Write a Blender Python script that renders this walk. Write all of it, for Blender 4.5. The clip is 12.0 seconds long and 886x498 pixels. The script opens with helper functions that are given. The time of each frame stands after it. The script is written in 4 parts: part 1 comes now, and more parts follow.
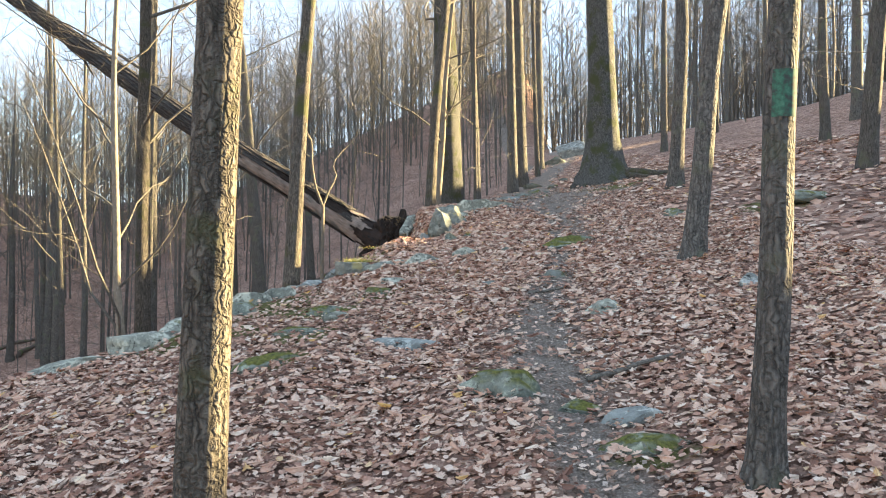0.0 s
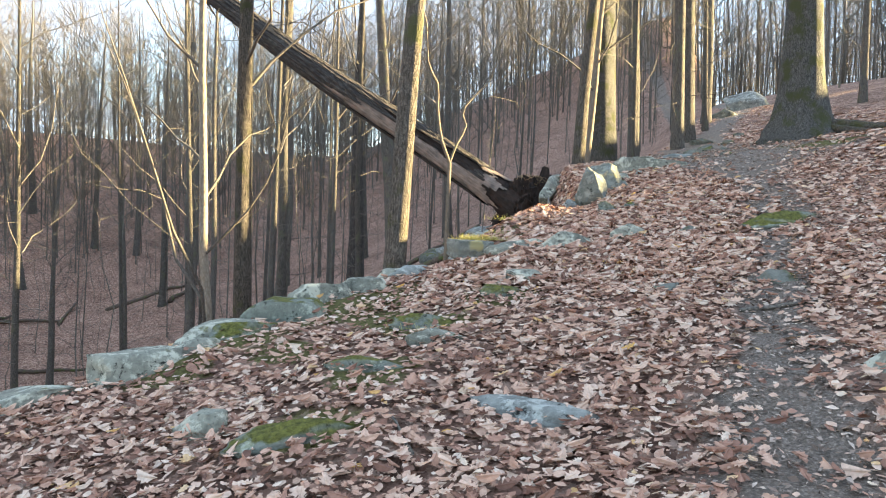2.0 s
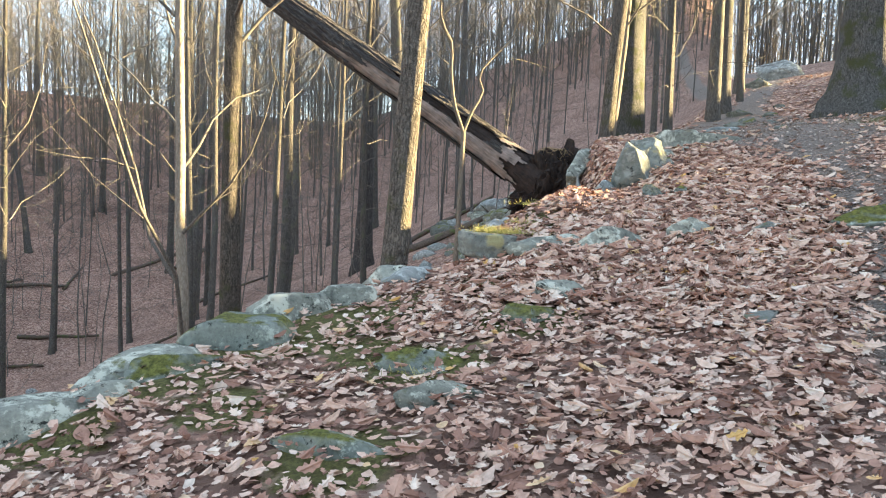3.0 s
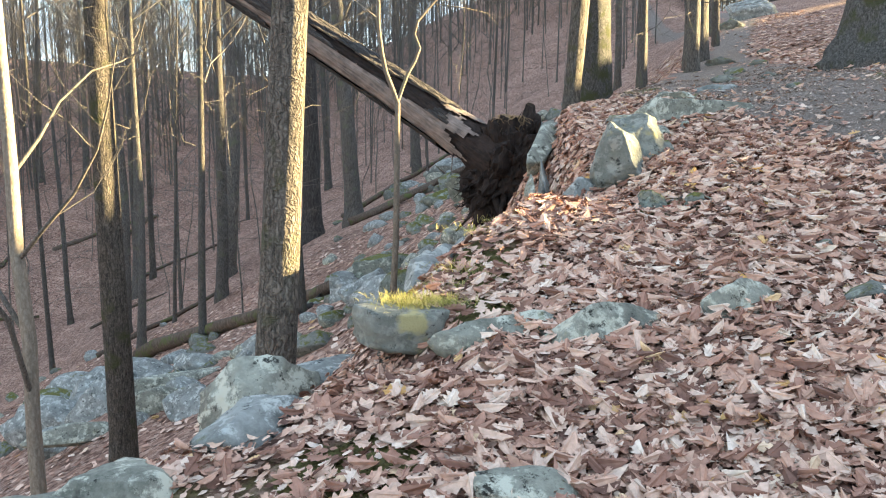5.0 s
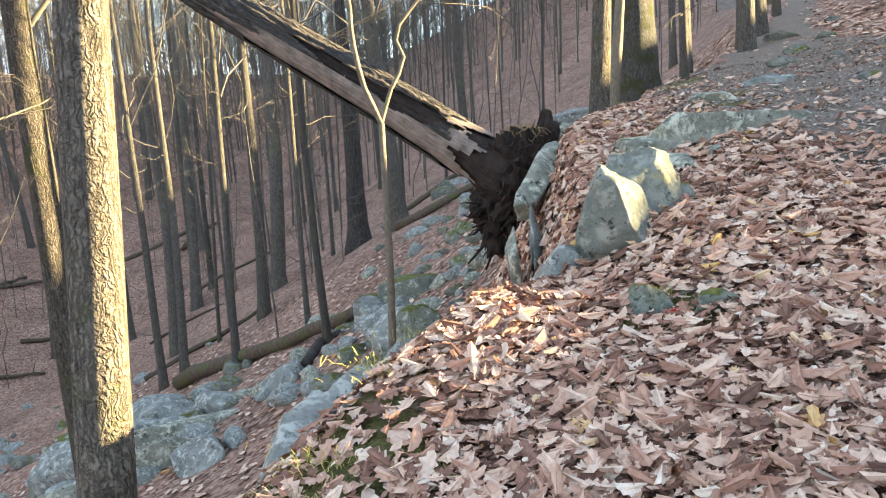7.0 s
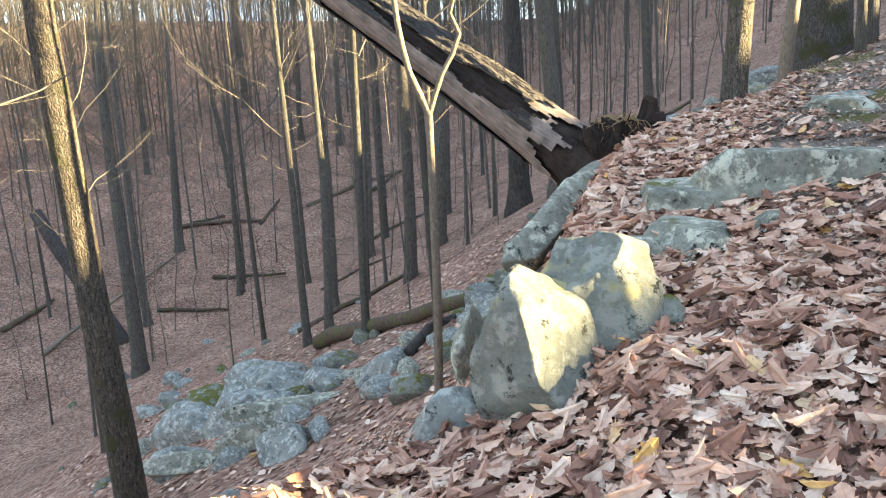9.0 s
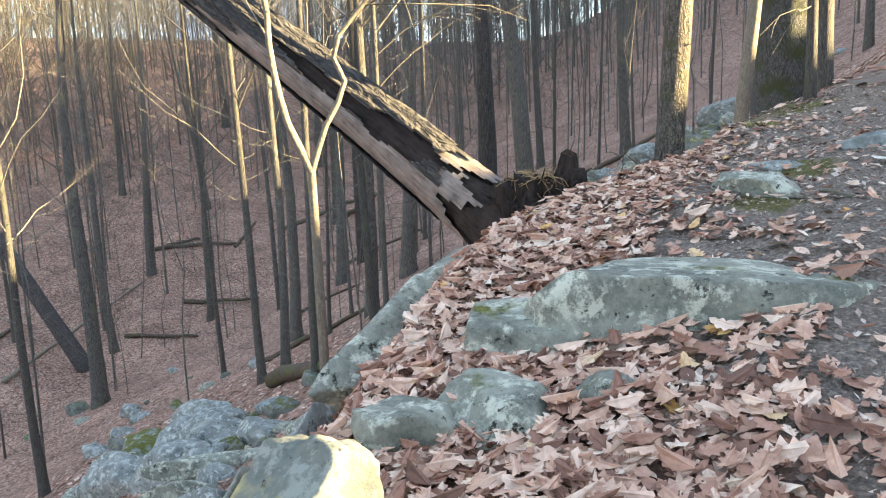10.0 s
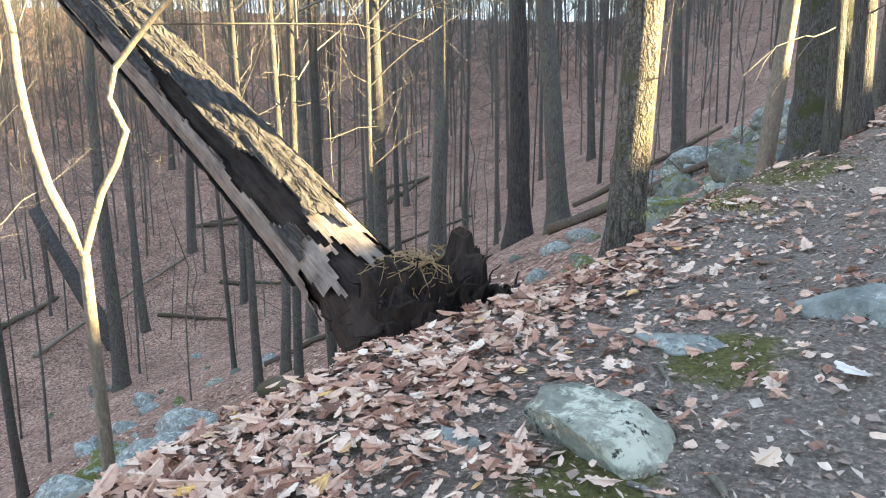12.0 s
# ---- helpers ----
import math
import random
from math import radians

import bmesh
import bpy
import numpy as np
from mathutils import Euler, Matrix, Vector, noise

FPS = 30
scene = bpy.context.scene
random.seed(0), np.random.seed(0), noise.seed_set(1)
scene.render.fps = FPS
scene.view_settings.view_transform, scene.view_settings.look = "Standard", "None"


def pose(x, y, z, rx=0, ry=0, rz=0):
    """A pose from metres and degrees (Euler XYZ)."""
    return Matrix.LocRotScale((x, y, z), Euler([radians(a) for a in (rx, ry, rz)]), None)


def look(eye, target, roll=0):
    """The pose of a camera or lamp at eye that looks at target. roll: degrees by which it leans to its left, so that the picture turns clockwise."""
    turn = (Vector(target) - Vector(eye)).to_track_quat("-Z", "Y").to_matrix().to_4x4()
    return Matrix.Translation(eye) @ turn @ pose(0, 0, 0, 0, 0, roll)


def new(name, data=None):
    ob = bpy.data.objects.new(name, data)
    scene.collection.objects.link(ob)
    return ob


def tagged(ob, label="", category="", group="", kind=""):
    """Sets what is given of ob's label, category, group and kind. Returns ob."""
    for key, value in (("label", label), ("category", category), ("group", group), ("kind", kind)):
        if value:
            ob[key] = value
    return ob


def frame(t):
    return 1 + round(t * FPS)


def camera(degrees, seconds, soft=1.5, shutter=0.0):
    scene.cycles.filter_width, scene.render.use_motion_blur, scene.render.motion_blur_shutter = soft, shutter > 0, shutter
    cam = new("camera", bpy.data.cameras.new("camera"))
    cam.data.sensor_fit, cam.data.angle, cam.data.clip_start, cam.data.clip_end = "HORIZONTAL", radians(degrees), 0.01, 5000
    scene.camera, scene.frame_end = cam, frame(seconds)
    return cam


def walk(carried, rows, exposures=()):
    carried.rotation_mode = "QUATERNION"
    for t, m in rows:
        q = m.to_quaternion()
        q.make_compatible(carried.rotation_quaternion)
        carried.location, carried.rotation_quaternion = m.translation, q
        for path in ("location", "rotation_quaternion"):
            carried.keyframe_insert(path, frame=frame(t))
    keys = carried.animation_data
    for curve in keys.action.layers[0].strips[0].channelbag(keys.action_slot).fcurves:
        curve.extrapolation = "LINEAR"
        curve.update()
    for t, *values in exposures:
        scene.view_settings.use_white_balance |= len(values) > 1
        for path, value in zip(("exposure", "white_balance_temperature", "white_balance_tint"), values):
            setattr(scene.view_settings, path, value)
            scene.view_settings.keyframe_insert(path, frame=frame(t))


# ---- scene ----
cam = camera(56.9, 12.0, 1.1)
METRES, EYE, TILT, LEAN, TURN = 16.0, 1.4, 0.6, -0.4, 0.0
ROWS = [
    (0.0, 0.0, 0.0, 0.0, 0.0, 0.0, 0.0),
    (0.5, 0.004, 0.0468, 0.0019, 1.69, -0.58, -0.44),
    (1.0, 0.0073, 0.0952, 0.0044, 4.63, -1.44, -0.69),
    (1.5, -0.0007, 0.1438, 0.0087, 7.55, -2.4, -0.93),
    (2.0, -0.006, 0.192, 0.0113, 10.02, -3.21, -1.45),
    (2.5, -0.0161, 0.2431, 0.0154, 11.07, -4.3, -2.03),
    (3.0, -0.0233, 0.2944, 0.0189, 10.95, -5.49, -2.42),
    (5.0, -0.0312, 0.4619, 0.0441, 8.15, -8.91, -0.34),
    (5.5, -0.0235, 0.4938, 0.0513, 7.98, -8.88, 0.79),
    (6.0, -0.0176, 0.5254, 0.0593, 7.95, -8.76, 2.01),
    (6.5, -0.0059, 0.557, 0.0631, 9.37, -9.07, 3.03),
    (7.0, 0.003, 0.586, 0.0677, 12.54, -9.82, 3.58),
    (9.0, 0.0582, 0.7202, 0.0879, 26.5, -12.71, 3.09),
    (9.5, 0.0672, 0.7617, 0.0936, 26.05, -12.25, 2.8),
    (10.0, 0.0784, 0.8034, 0.1015, 25.79, -11.45, 2.59),
    (10.5, 0.0828, 0.8465, 0.107, 26.43, -11.36, 2.19),
    (11.0, 0.0915, 0.8879, 0.1131, 27.37, -11.82, 1.73),
    (11.5, 0.0972, 0.9271, 0.1195, 29.16, -12.41, 1.23),
    (12.0, 0.0994, 0.9671, 0.1272, 30.6, -12.85, 1.02),
]
walk(cam, [(t, pose(0, 0, EYE, TILT, LEAN, TURN) @ pose(METRES * x, METRES * y, METRES * z, 90 + pitch, roll, yaw)) for t, x, y, z, yaw, pitch, roll in ROWS],
     ((0.0, 3.58, 6700, 8), (3.0, 3.78, 6700, 8), (5.5, 3.84, 6700, 8), (9.5, 3.92, 6600, 8), (12.0, 4.08, 6450, 7)))

# ---- light ----
SUN_AZ, SUN_EL = radians(72.5), radians(15.5)   # azimuth from +y towards +x
sun_dir = Vector((math.sin(SUN_AZ) * math.cos(SUN_EL), math.cos(SUN_AZ) * math.cos(SUN_EL), math.sin(SUN_EL)))
sun = new("sun", bpy.data.lights.new("sun", "SUN"))
sun.data.energy, sun.data.angle, sun.data.color = 4.1, radians(0.6), (1.0, 0.77, 0.42)
sun.matrix_world = look(sun_dir * 60, (0, 0, 0))

world = bpy.data.worlds.new("sky")
scene.world = world
world.use_nodes = True
wn, wl = world.node_tree.nodes, world.node_tree.links
sky = wn.new("ShaderNodeTexSky")
sky.sky_type, sky.sun_disc = "NISHITA", False
sky.sun_elevation, sky.sun_rotation = SUN_EL + radians(8), SUN_AZ
sky.air_density, sky.dust_density, sky.ozone_density = 1.0, 0.6, 1.6
wc = wn.new("ShaderNodeTexCoord")
wm = wn.new("ShaderNodeMapping")
wm.inputs["Scale"].default_value = (2.2, 2.2, 7.0)
cloud = wn.new("ShaderNodeTexNoise")
cloud.inputs["Scale"].default_value, cloud.inputs["Detail"].default_value = 1.6, 7.0
ramp = wn.new("ShaderNodeValToRGB")
ramp.color_ramp.elements[0].position, ramp.color_ramp.elements[1].position = 0.28, 0.60
mixw = wn.new("ShaderNodeMix")
mixw.data_type = "RGBA"
mixw.inputs["B"].default_value = (1.65, 2.0, 2.55, 1)
wl.new(wc.outputs["Generated"], wm.inputs["Vector"])
wl.new(wm.outputs["Vector"], cloud.inputs["Vector"])
wl.new(cloud.outputs["Fac"], ramp.inputs["Fac"])
wl.new(ramp.outputs["Color"], mixw.inputs["Factor"])
wl.new(sky.outputs["Color"], mixw.inputs["A"])
wl.new(mixw.outputs["Result"], wn["Background"].inputs["Color"])
wn["Background"].inputs["Strength"].default_value = 0.05


# ---- lie of the land ----
def smooth_knots(v, xs, ys):
    """Smooth curve through knots (cubic Hermite, finite-difference slopes)."""
    xs, ys = np.array(xs, float), np.array(ys, float)
    m = np.gradient(ys, xs)
    v = np.clip(v, xs[0], xs[-1])
    i = np.clip(np.searchsorted(xs, v, side="right") - 1, 0, len(xs) - 2)
    h = xs[i + 1] - xs[i]
    t = (v - xs[i]) / h
    return ((2 * t ** 3 - 3 * t ** 2 + 1) * ys[i] + (t ** 3 - 2 * t ** 2 + t) * h * m[i]
            + (-2 * t ** 3 + 3 * t ** 2) * ys[i + 1] + (t ** 3 - t ** 2) * h * m[i + 1])


def wobble(x, y, s, seed=0.0):
    """Cheap smooth bumps of wavelength about s, -1 to 1."""
    a = np.sin(x * 6.1 / s + seed) * np.cos(y * 5.3 / s + 1.7 * seed)
    b = np.sin((x * .8 + y * .6) * 7.9 / s + 2.3 * seed) * np.cos((y * .8 - x * .6) * 6.7 / s + seed)
    return .5 * a + .5 * b


TRAIL_Y = (-40, -12, 0, 4.7, 7.5, 9.1, 11, 12.5, 14.7, 16.3, 17.6, 20, 25, 32, 42, 60, 120, 400)
TRAIL_Z = (-6, -2.0, -.17, .40, .88, 1.11, 1.44, 1.69, 2.12, 2.42, 2.56, 2.72, 3.2, 4.2, 5.7, 8, 12, 19)
RIM_Y = (-40, 0, 5.5, 7.0, 7.7, 8.3, 8.9, 9.75, 11, 12.2, 13, 14.3, 15.6, 17, 18.3, 20, 21.7, 23, 25, 32, 42, 400)
RIM_X = (-6, -5.0, -4.4, -3.7, -3.25, -2.9, -2.66, -2.1, -1.25, -1.1, -.75, -.25, -.3, -.45, -.18, .25, .48, .9, 1.6, 3.2, 5, 40)


def valley(x, y):
    z = -6.2 + .48 * (x + 15.6) + .10 * (np.minimum(y, 160) - 30.4)
    floor = -12.8 + .075 * (np.minimum(y, 110) - 45)
    rise = np.clip((np.hypot(x, y - 10) - 48) / 110, 0, 1)      # the far side of the valley
    return np.logaddexp(z / 1.6, floor / 1.6) * 1.6 + .04 * np.maximum(0, -52 - x) + 19 * rise * rise * (3 - 2 * rise)


def height(x, y):
    """The ground's height over the plan."""
    x, y = np.asarray(x, float), np.asarray(y, float)
    zt, xr = smooth_knots(y, TRAIL_Y, TRAIL_Z), smooth_knots(y, RIM_Y, RIM_X)
    d = np.maximum(0, x - 1.0)
    dc = 13 * (1 - np.exp(-d / 13))
    right = .14 * 40 * (1 - np.exp(-d / 40)) + .012 * dc ** 2
    left = .095 * np.maximum(0, 1.0 - np.maximum(x, xr)) ** 1.1
    # unseen rise on the right, its height set to shade the trail, lower for sun patches
    shade_crest = smooth_knots(y - 9.0, TRAIL_Y, TRAIL_Z) - zt + 4.15 + smooth_knots(y - 9.0, (-30, 6, 9, 11.5, 13.3, 15, 17, 22, 30, 40, 60), (.5, .5, .45, .05, -.2, .1, .1, -.02, -.2, -2, -4))
    step = np.clip((x - 14) / 16, 0, 1)
    right = right + shade_crest * step * step * (3 - 2 * step)
    # unseen steep ridge added to keep the sun off the far valley
    shade_ridge = np.clip((x - .55 * y - 1) / 18, 0, 1) * np.clip((y - 58) / 20, 0, 1)
    right = right + 24 * shade_ridge * shade_ridge * (3 - 2 * shade_ridge)
    top = zt + right - left
    out = np.maximum(0, xr - x)
    at_rim = valley(xr, y)
    z = np.where(out > 0, valley(x, y) + (top - at_rim) * np.exp(-(out / smooth_knots(y, (-10, 11.5, 13.2, 19, 24, 60), (2.9, 2.9, 1.7, 1.7, 2.9, 2.9))) ** 1.35), top)
    z = z - .20 * np.exp(-((x + .3) / .42) ** 2 - ((y - 13.85) / .45) ** 2) - .22 * np.exp(-((x + 1.3) / .35) ** 2 - ((y - 10.93) / .28) ** 2)
    near = np.exp(-((y - 10) / 40) ** 2)
    z = z + .05 * wobble(x, y, 2.6, 1.0) * near + .022 * wobble(x, y, .9, 4.0) * near
    far = np.minimum(1, out / 6)
    return z + far * (.35 * wobble(x, y, 17, 2.0) + .1 * wobble(x, y, 5, 3.0))

# ---- materials ----
def material(name, rough=0.9):
    m = bpy.data.materials.new(name)
    m.use_nodes = True
    n, l = m.node_tree.nodes, m.node_tree.links
    b = n["Principled BSDF"]
    b.inputs["Roughness"].default_value = rough
    b.inputs["Specular IOR Level"].default_value = 0.25
    return m, n, l, b


def noise_node(n, l, vec, scale, detail=5.0, rough=0.6):
    t = n.new("ShaderNodeTexNoise")
    t.inputs["Scale"].default_value, t.inputs["Detail"].default_value, t.inputs["Roughness"].default_value = scale, detail, rough
    l.new(vec, t.inputs["Vector"])
    return t.outputs["Fac"]


def ramp_node(n, l, fac, stops, smooth=True):
    r = n.new("ShaderNodeValToRGB")
    e = r.color_ramp.elements
    while len(e) < len(stops):
        e.new(0.5)
    for k, (p, c) in zip(e, stops):
        k.position, k.color = p, (*c, 1) if len(c) == 3 else c
    r.color_ramp.interpolation = "LINEAR" if smooth else "CONSTANT"
    l.new(fac, r.inputs["Fac"])
    return r.outputs["Color"]


def mix_node(n, l, fac, a, b, mode="MIX"):
    x = n.new("ShaderNodeMix")
    x.data_type, x.blend_type = "RGBA", mode
    for key, v in (("Factor", fac), ("A", a), ("B", b)):
        if isinstance(v, (int, float)):
            x.inputs[key].default_value = v
        elif isinstance(v, tuple):
            x.inputs[key].default_value = (*v, 1)
        else:
            l.new(v, x.inputs[key])
    return x.outputs["Result"]


def bump_node(n, l, b, h, strength, dist):
    u = n.new("ShaderNodeBump")
    u.inputs["Strength"].default_value, u.inputs["Distance"].default_value = strength, dist
    l.new(h, u.inputs["Height"])
    l.new(u.outputs["Normal"], b.inputs["Normal"])


def stretched(n, l, scale):
    c, m = n.new("ShaderNodeTexCoord"), n.new("ShaderNodeMapping")
    m.inputs["Scale"].default_value = scale
    l.new(c.outputs["Object"], m.inputs["Vector"])
    return m.outputs["Vector"], c.outputs["Object"]


def bark(name, dark, light, moss, furrow=1.0, relief=0.02, moss_at=0.6, long=0.27):
    m, n, l, b = material(name, 0.92)
    v, o = stretched(n, l, (1, 1, long))
    grain = noise_node(n, l, v, 26 * furrow, 6)
    vor = n.new("ShaderNodeTexVoronoi")
    vor.feature = "DISTANCE_TO_EDGE"
    vor.inputs["Scale"].default_value = 15 * furrow
    wig = n.new("ShaderNodeTexNoise")
    wig.inputs["Scale"].default_value, wig.inputs["Detail"].default_value = 5 * furrow, 5
    l.new(o, wig.inputs["Vector"])
    warp = n.new("ShaderNodeVectorMath")
    warp.operation = "MULTIPLY_ADD"
    warp.inputs[1].default_value = (.16, .16, .16)
    l.new(wig.outputs["Color"], warp.inputs[0])
    l.new(v, warp.inputs[2])
    l.new(warp.outputs["Vector"], vor.inputs["Vector"])
    crack = ramp_node(n, l, vor.outputs["Distance"], ((0.0, (0, 0, 0)), (0.30, (1, 1, 1))))
    base = ramp_node(n, l, grain, ((0.3, dark), (0.72, light)))
    base = mix_node(n, l, 0.4, base, mix_node(n, l, crack, dark, light))
    blot = ramp_node(n, l, noise_node(n, l, o, 2.3, 6), ((moss_at - .06, (0, 0, 0)), (moss_at + .06, (1, 1, 1))))
    base = mix_node(n, l, blot, base, moss)
    info = n.new("ShaderNodeObjectInfo")
    tone = ramp_node(n, l, info.outputs["Random"], ((0, (.78, .76, .74)), (1, (1.2, 1.18, 1.16))))
    base = mix_node(n, l, 1.0, base, tone, "MULTIPLY")
    l.new(base, b.inputs["Base Color"])
    bump_node(n, l, b, mix_node(n, l, 0.5, grain, crack), 0.9, relief)
    return m


BARK = bark("bark_grey_brown", (.016, .0155, .0145), (.215, .203, .182), (.12, .128, .09), 1.7, 0.02, 0.60, 0.16)
BARK_OAK = bark("bark_oak_furrowed", (.012, .0115, .010), (.235, .21, .175), (.085, .09, .04), 2.0, 0.03, 0.60, 0.15)
BARK_PALE = bark("bark_pale_smooth", (.13, .112, .086), (.30, .265, .212), (.18, .18, .125), 1.6, 0.006, 0.66)
BARK_FAR = bark("bark_woods", (.026, .024, .021), (.27, .25, .22), (.15, .148, .11), 1.0, 0.02, 0.62)
TWIG = bark("twig_bark", (.05, .046, .04), (.25, .23, .20), (.16, .15, .115), 2.0, 0.003)
DEAD = bark("bark_fallen_oak", (.018, .017, .016), (.125, .117, .11), (.12, .113, .10), 1.0, 0.05, 0.66, 0.10)
BARK_MOSSY = bark("bark_dark_mossy", (.014, .014, .013), (.175, .178, .165), (.06, .068, .03), 1.9, 0.035, 0.56)
LOG = bark("bark_rotting_log", (.05, .038, .03), (.17, .135, .105), (.09, .11, .04), 0.9, 0.02, 0.58)


def wood(name, dark, light, rough=0.85):
    m, n, l, b = material(name, rough)
    v, o = stretched(n, l, (1, 1, .12))
    g = noise_node(n, l, v, 34, 6)
    k = noise_node(n, l, o, 4, 5)
    base = ramp_node(n, l, mix_node(n, l, 0.5, g, k), ((.33, dark), (.66, light)))
    l.new(base, b.inputs["Base Color"])
    bump_node(n, l, b, g, 0.8, 0.02)
    return m


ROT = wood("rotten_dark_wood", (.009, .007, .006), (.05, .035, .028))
PALEWOOD = wood("bare_weathered_wood", (.06, .052, .046), (.33, .27, .23))
ROOTS = wood("root_mass", (.004, .0032, .003), (.048, .035, .028), 0.95)
STRAW = wood("dry_roots", (.20, .12, .05), (.50, .36, .20))


def stone(name, low, high, lichen, lichen_at, moss_at, yellow=0.0):
    m, n, l, b = material(name, 0.88)
    _, oo = stretched(n, l, (1, 1, 1))
    own = n.new("ShaderNodeObjectInfo")
    shift = n.new("ShaderNodeVectorMath")
    shift.operation = "MULTIPLY_ADD"
    shift.inputs[1].default_value = (37, 53, 71)
    l.new(own.outputs["Random"], shift.inputs[0])
    l.new(oo, shift.inputs[2])
    o = shift.outputs["Vector"]
    big, fine = noise_node(n, l, o, 3.2, 8, .65), noise_node(n, l, o, 34, 6, .7)
    base = ramp_node(n, l, mix_node(n, l, .35, big, fine), ((.34, low), (.62, high)))
    spots = ramp_node(n, l, noise_node(n, l, o, 7.5, 9, .72), ((lichen_at - .03, (0, 0, 0)), (lichen_at + .04, (1, 1, 1))))
    base = mix_node(n, l, spots, base, lichen)
    dark = ramp_node(n, l, noise_node(n, l, o, 13, 7, .75), ((.58, (0, 0, 0)), (.64, (1, 1, 1))))
    base = mix_node(n, l, dark, base, (low[0] * .35, low[1] * .35, low[2] * .35))
    # yellow patches put into the colour for warm sunlight on the stone
    if yellow:
        sun_patch = ramp_node(n, l, noise_node(n, l, o, 2.6, 5, .55), ((yellow - .02, (0, 0, 0)), (yellow + .03, (1, 1, 1))))
        base = mix_node(n, l, sun_patch, base, (.36, .33, .17))
    geo, sep = n.new("ShaderNodeNewGeometry"), n.new("ShaderNodeSeparateXYZ")
    l.new(geo.outputs["Normal"], sep.inputs["Vector"])
    up = ramp_node(n, l, sep.outputs["Z"], ((.35, (0, 0, 0)), (.75, (1, 1, 1))))
    ms = ramp_node(n, l, noise_node(n, l, o, 4.1, 7, .6), ((moss_at, (0, 0, 0)), (moss_at + .08, (1, 1, 1))))
    mossc = ramp_node(n, l, fine, ((.35, (.045, .05, .012)), (.65, (.17, .17, .04))))
    base = mix_node(n, l, mix_node(n, l, 1.0, up, ms, "MULTIPLY"), base, mossc)
    l.new(base, b.inputs["Base Color"])
    bump_node(n, l, b, mix_node(n, l, .5, big, fine), 0.7, 0.03)
    return m


STONE = stone("lichened_gneiss", (.08, .084, .070), (.335, .345, .28), (.50, .51, .415), .54, .60)
STONE_MOSS = stone("mossy_stone", (.06, .07, .06), (.26, .29, .245), (.40, .44, .36), .57, .42)
# the last value turns on the painted sun-yellow patches
STONE_PALE = stone("pale_lichened_boulder", (.085, .095, .083), (.205, .22, .19), (.26, .275, .24), .53, .78, .60)
STONE_BLUE = stone("blue_grey_stone", (.085, .095, .088), (.31, .33, .305), (.43, .455, .42), .55, .62)
STONE_DARK = stone("dark_outcrop", (.06, .065, .055), (.22, .23, .20), (.28, .31, .26), .60, .50)

# leaf litter and trodden earth, mixed by the ground's own "earth" share
GROUND, n, l, b = material("leaf_litter_ground", 0.95)
_, o = stretched(n, l, (1, 1, 1))
vo = n.new("ShaderNodeTexVoronoi")
vo.inputs["Scale"].default_value = 11
wig = n.new("ShaderNodeTexNoise")
wig.inputs["Scale"].default_value, wig.inputs["Detail"].default_value = 9, 4
l.new(o, wig.inputs["Vector"])
add = n.new("ShaderNodeVectorMath")
add.operation = "MULTIPLY_ADD"
add.inputs[1].default_value = (.22, .22, .22)
l.new(wig.outputs["Color"], add.inputs[0])
l.new(o, add.inputs[2])
l.new(add.outputs["Vector"], vo.inputs["Vector"])
sepc = n.new("ShaderNodeSeparateColor")
l.new(vo.outputs["Color"], sepc.inputs["Color"])
lit = ramp_node(n, l, sepc.outputs["Red"], ((0, (.12, .07, .052)), (.3, (.27, .17, .13)), (.65, (.44, .295, .225)), (1, (.61, .465, .375))))
big = ramp_node(n, l, noise_node(n, l, o, .35, 6), ((.3, (.55, .50, .48)), (.7, (.98, .91, .88))))
lit = mix_node(n, l, 1.0, lit, big, "MULTIPLY")
fine = noise_node(n, l, o, 55, 7, .7)
earth = ramp_node(n, l, fine, ((.3, (.08, .068, .058)), (.52, (.215, .178, .147)), (.70, (.43, .365, .305))))
att = n.new("ShaderNodeAttribute")
att.attribute_name = "earth"
edge = mix_node(n, l, .5, att.outputs["Fac"], noise_node(n, l, o, 2.2, 6))
mask = ramp_node(n, l, edge, ((.44, (0, 0, 0)), (.56, (1, 1, 1))))
matt = n.new("ShaderNodeAttribute")
matt.attribute_name = "moss"
mm = ramp_node(n, l, mix_node(n, l, .5, matt.outputs["Fac"], noise_node(n, l, o, 6, 6)), ((.46, (0, 0, 0)), (.56, (1, 1, 1))))
mc = ramp_node(n, l, fine, ((.3, (.055, .052, .02)), (.7, (.19, .178, .06))))
# darker ground colour under the near leaves, for humus and the shade between leaves
hum_shade = n.new("ShaderNodeAttribute")
hum_shade.attribute_name = "humus_shade"
lit = mix_node(n, l, hum_shade.outputs["Fac"], lit, ramp_node(n, l, fine, ((.3, (.03, .02, .016)), (.7, (.15, .098, .076)))))
l.new(mix_node(n, l, mm, mix_node(n, l, mask, lit, earth), mc), b.inputs["Base Color"])
bump_node(n, l, b, mix_node(n, l, .6, vo.outputs["Distance"], fine), 0.9, 0.04)


